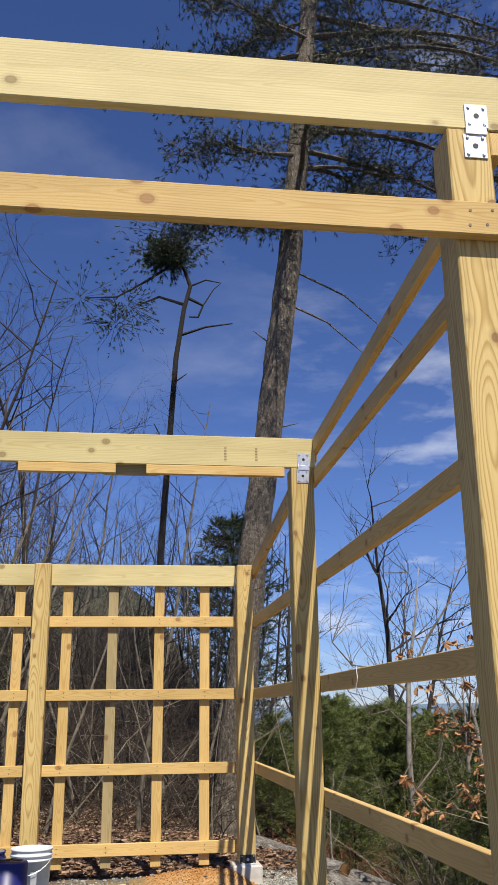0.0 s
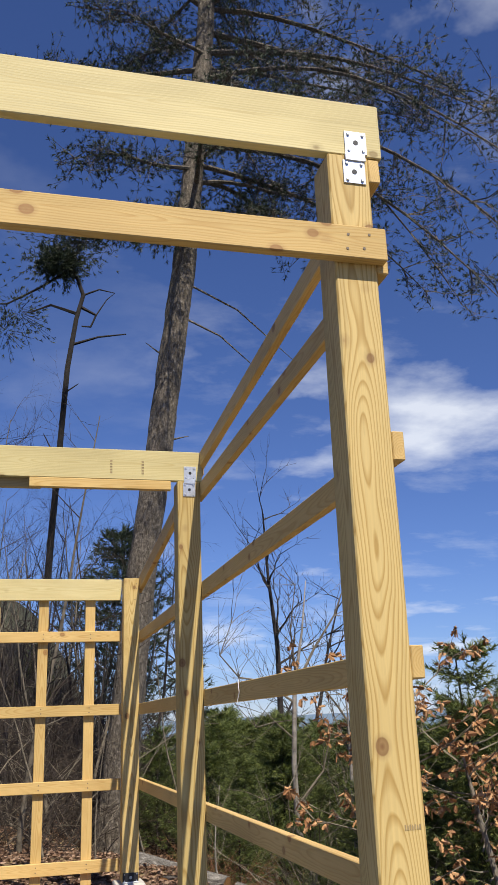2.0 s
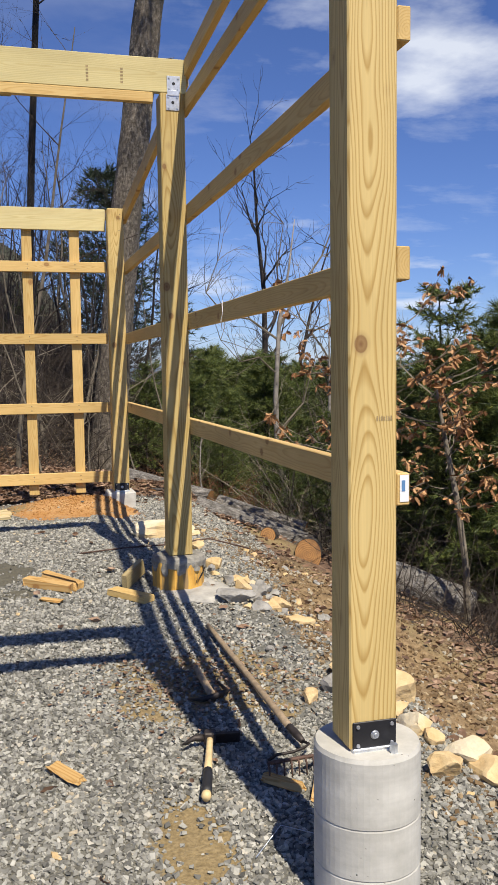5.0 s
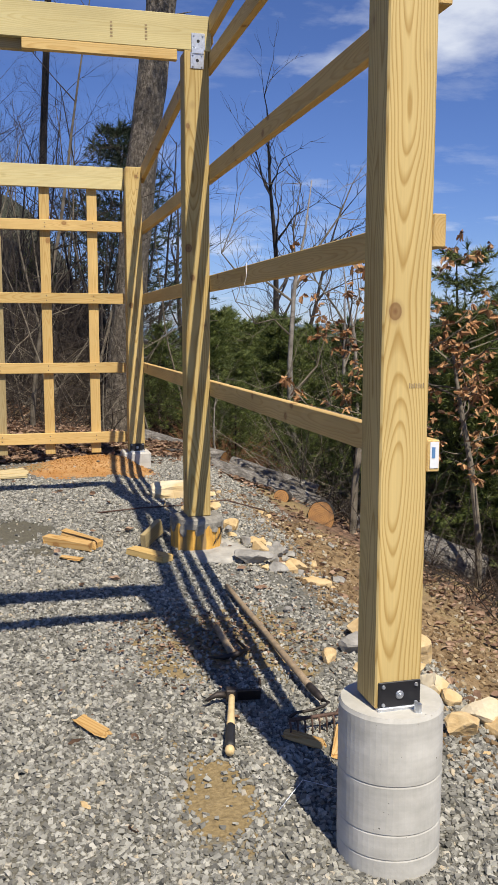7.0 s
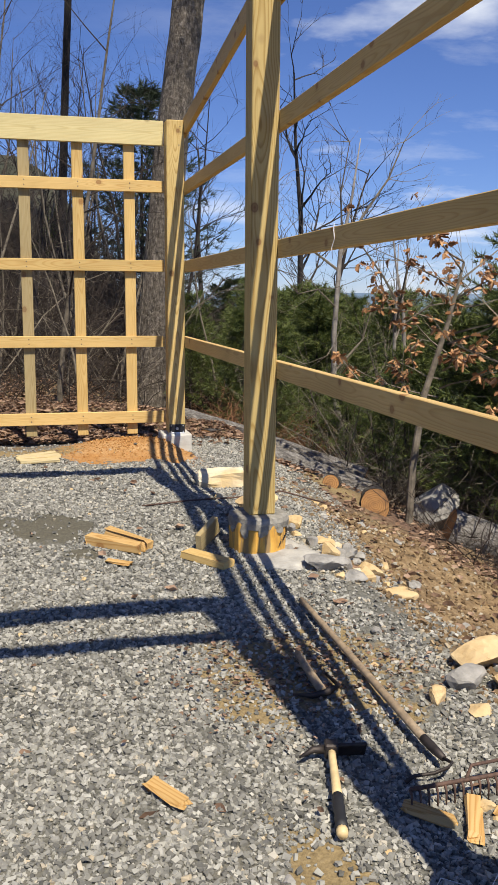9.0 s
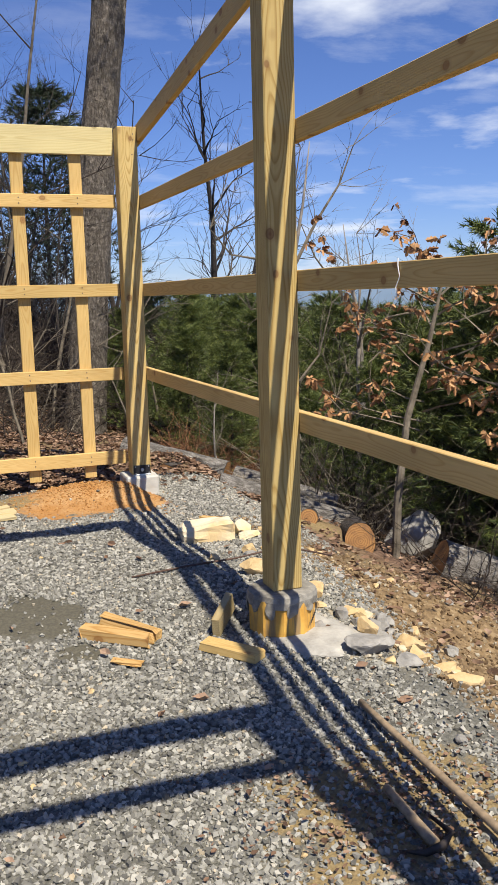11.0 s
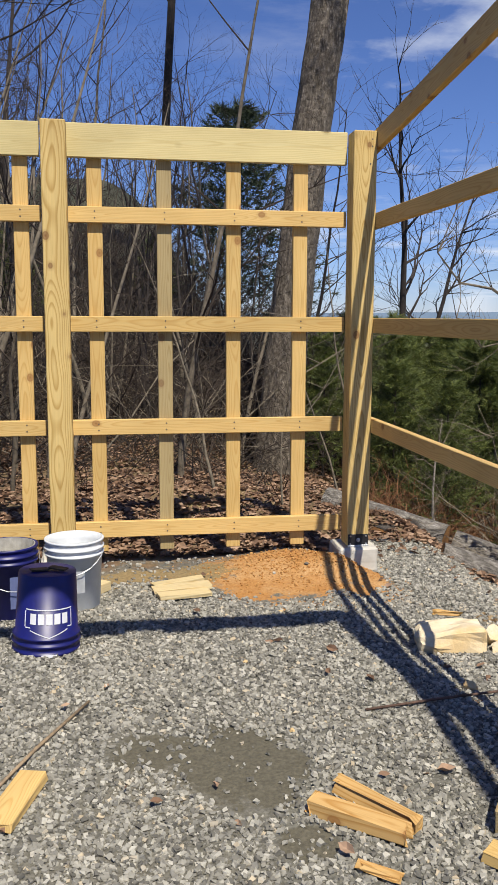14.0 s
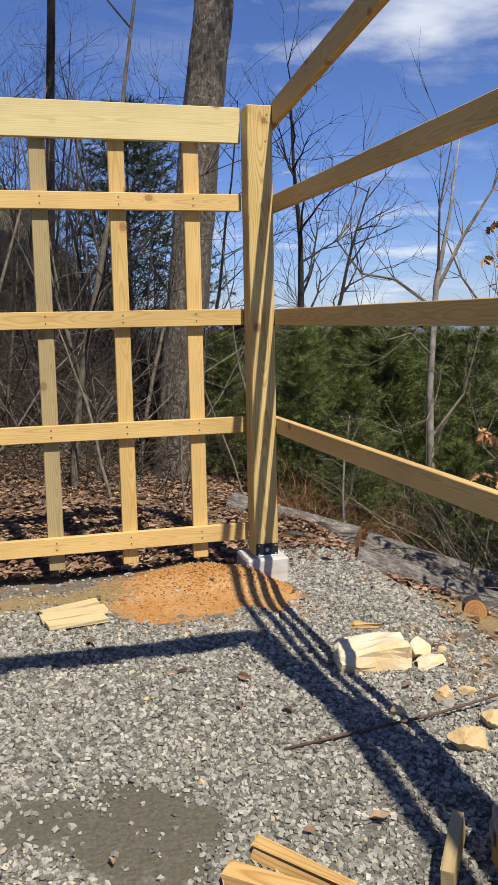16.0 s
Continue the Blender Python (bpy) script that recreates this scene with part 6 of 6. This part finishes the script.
for x, y, up in ((3.3, 6.0, 1.5), (4.0, 5.8, 1.8), (3.6, 5.4, 1.0), (4.6, 6.6, 2.0), (3.0, 6.7, 1.1), (2.5, 6.9, 0.8), (4.9, 5.2, 1.7), (5.4, 6.0, 1.9), (4.2, 4.9, 1.1)):
    stand(pines[1], x, y, PINE_WORDS, "pine tree", "young pines", (up - float(gz(x, y))) / 3.4, 57 * x)
tip = young_pine(64, 3.35, 12, 0.09, 16, "young_pine", 0.005)
place_first(tip, 3.52, 6.4, "thin young pine with an upright leader", "pine tree", "young pines")
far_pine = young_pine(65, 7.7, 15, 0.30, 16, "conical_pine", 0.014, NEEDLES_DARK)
for x, y, s in ((-3.2, 16.5, 0.5), (-4.6, 18.0, 0.6), (-0.6, 19.0, 0.4), (-6.0, 20.0, 0.7)):
    stand(pines[0], x, y, "shaded young pine back in the bare woods", "pine tree", "young pines", s, 70 * x)
place_first(far_pine, 2.45, 28.8, "dark conical pine rising above the bare woods", "pine tree")

def crooked_sapling():
    r = rng_for(71)
    thing = new("grey_sapling")
    trunk, twigs = Soup(), Soup()
    trunk.tube([(0.02, 0, -0.3), (0.0, 0, 0.25), (-0.16, 0, 1.0), (-0.17, 0, 1.65), (-0.12, 0, 2.5), (0.0, 0, 3.1), (0.08, 0, 3.7)], [0.044, 0.04, 0.034, 0.03, 0.024, 0.013, 0.005], 8)
    for line, rad in (([(-0.13, 0, 2.3), (-0.45, 0.1, 2.55), (-0.75, 0.1, 2.6), (-0.98, 0.05, 2.85), (-0.85, 0, 3.2)], 0.016), ([(-0.12, 0, 2.45), (0.15, 0.05, 2.9), (0.45, 0.1, 3.3), (0.62, 0.1, 3.7)], 0.02),
                      ([(-0.15, 0, 1.9), (-0.40, -0.1, 2.1), (-0.62, -0.1, 2.05), (-0.85, -0.1, 2.3)], 0.012), ([(-0.16, 0, 1.2), (0.2, 0.1, 1.55), (0.36, 0.1, 2.1)], 0.016), ([(-0.1, 0, 2.6), (-0.2, -0.2, 3.1), (-0.15, -0.3, 3.6)], 0.014),
                      ([(0.0, 0, 0.6), (-0.3, -0.2, 0.9), (-0.35, -0.3, 1.4)], 0.010)):
        twigs.tube(line, [rad * (1 - 0.7 * k / (len(line) - 1)) for k in range(len(line))], 5)
        for a, b in zip(line[1:], line[2:] + line[-1:]):
            for _ in range(3):
                d = Vector(b) - Vector(a) + Vector((r.gauss(0, 0.25), r.gauss(0, 0.25), r.gauss(0.12, 0.2)))
                grow(twigs, a, d, r.uniform(0.3, 0.6), 0.0055, 1, r, 0.7, 0.25, 3, twigs)
    trunk.make("trunk", BARK_PALE, thing, "pale smooth bark", True)
    twigs.make("crown", BARK_GREY, thing, "leafless curling branches")
    return thing


crooked = crooked_sapling()
place_first(crooked, 2.18, 7.8, "crooked pale-barked leafless sapling on the slope", "bare tree", "slope saplings")
stand(crooked, 2.75, 7.9, "second pale-barked leafless sapling on the slope", "bare tree", "slope saplings", 0.85, 165)
stand(crooked, 2.35, 6.9, "small pale-barked leafless sapling on the slope", "bare tree", "slope saplings", 0.7, 250)
stand(crooked, 0.98, 7.1, "tiny forked leafless sapling by the fallen trunk", "bare tree", "slope saplings", 0.28, 20)
big_bare = bare_tree(72, 11.0, 0.16, (0.03, 0), 0.35, BARK_DARK, 12)
place_first(big_bare, 7.2, 28.0, "large leafless tree against the sky", "bare tree", "far bare trees")
stand(big_bare, 9.5, 30.0, "large leafless tree against the sky", "bare tree", "far bare trees", 0.85, 80)
stand(big_bare, 5.2, 31.0, "leafless tree beyond the slope", "bare tree", "far bare trees", 0.8, 200)
stand(big_bare, 16.0, 34.0, "leafless tree beyond the slope", "bare tree", "far bare trees", 0.6, 300)


def leafy_oak():
    """A young oak that has kept its dead leaves."""
    r = rng_for(81)
    thing = new("young_oak")
    trunk, twigs, tips = Soup(), Soup(), []
    pts = [Vector((0, 0, -0.3)), Vector((0.03, 0, 0.5)), Vector((0.12, 0.02, 1.1)), Vector((0.30, 0.0, 1.7)), Vector((0.42, 0, 2.2))]
    trunk.tube(pts, [0.035, 0.032, 0.028, 0.02, 0.01], 8)
    for k in range(17):
        f = 0.52 + 0.48 * k / 16
        q = pts[0].lerp(pts[-1], f)
        a = r.uniform(0, 6.28)
        grow(twigs, q, Vector((math.cos(a), math.sin(a), r.uniform(0.1, 0.7))), r.uniform(0.45, 0.85), 0.010, 1, r, 0.7, 0.15, 4, twigs, tips)
    trunk.make("trunk", BARK_GREY, thing)
    twigs.make("crown", BARK_GREY, thing)
    leaves = Soup()
    for p, d, f in tips:
        for _ in range(r.choice((3, 4, 5)) if r.random() < 0.8 else 0):
            u = Vector((r.gauss(0, 0.7), r.gauss(0, 0.7), r.uniform(-1.2, 0.2))).normalized()
            w = u.cross(Vector((r.gauss(0, 1), r.gauss(0, 1), r.gauss(0, 1)))).normalized()
            nn = u.cross(w)
            ln, wd = r.uniform(0.05, 0.10), r.uniform(0.014, 0.027)
            out = [p]
            lobes = [(0.15, 0.35), (0.30, 0.9), (0.42, 0.5), (0.58, 1.0), (0.70, 0.55), (0.84, 0.7), (1.0, 0.0)]
            left = [p + u * ln * t + w * wd * g + nn * wd * 0.8 * g for t, g in lobes]
            right = [p + u * ln * t - w * wd * g + nn * wd * 0.8 * g for t, g in lobes[:-1]]
            mid = [p + u * ln * t for t, g in lobes[:-1]]
            v = [p] + left + right + mid
            nl, nr = len(left), len(right)
            fs = []
            for i in range(nr):
                li, lj = 1 + i, 1 + i + 1
                mi = 1 + nl + nr + i
                mj = 1 + nl + nr + i + 1 if i + 1 < nr else nl
                fs.append((mi, li, lj, mj) if mj != lj else (mi, li, lj))
                ri, rj = 1 + nl + i, (1 + nl + i + 1 if i + 1 < nr else nl)
                fs.append((mi, mj, rj, ri) if mj != rj else (mi, rj, ri))
            leaves.add(v, fs)
    leaves.make("dead_leaves", LEAF_DEAD, thing, "curled orange-brown dead leaves")
    return thing


oak = leafy_oak()
place_first(oak, 1.86, 5.34, "young oak still holding curled brown leaves", "oak tree", "young oaks")
stand(oak, 2.75, 4.55, "young oak still holding curled brown leaves", "oak tree", "young oaks", 0.95, 110)
stand(oak, 3.0, 3.9, "low young oak with curled brown leaves", "oak tree", "young oaks", 0.7, 300)

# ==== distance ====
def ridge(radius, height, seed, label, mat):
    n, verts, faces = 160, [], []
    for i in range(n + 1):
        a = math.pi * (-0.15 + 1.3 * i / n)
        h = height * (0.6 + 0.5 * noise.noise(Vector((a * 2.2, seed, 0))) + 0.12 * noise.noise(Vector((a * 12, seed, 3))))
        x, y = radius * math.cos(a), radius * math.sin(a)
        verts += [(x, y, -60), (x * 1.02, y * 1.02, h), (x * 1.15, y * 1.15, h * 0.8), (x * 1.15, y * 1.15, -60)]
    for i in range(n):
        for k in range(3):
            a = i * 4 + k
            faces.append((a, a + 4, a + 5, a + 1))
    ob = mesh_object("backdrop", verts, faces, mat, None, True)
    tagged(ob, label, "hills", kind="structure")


# distance haze is put into the ridge's blue base colour
ridge(1400, 12, 1.0, "low wooded ridge coloured haze-blue along the horizon", speckled("haze_blue_hills", (0.10, 0.15, 0.22), (0.14, 0.20, 0.28), 0.01, 1.0, 0.1))
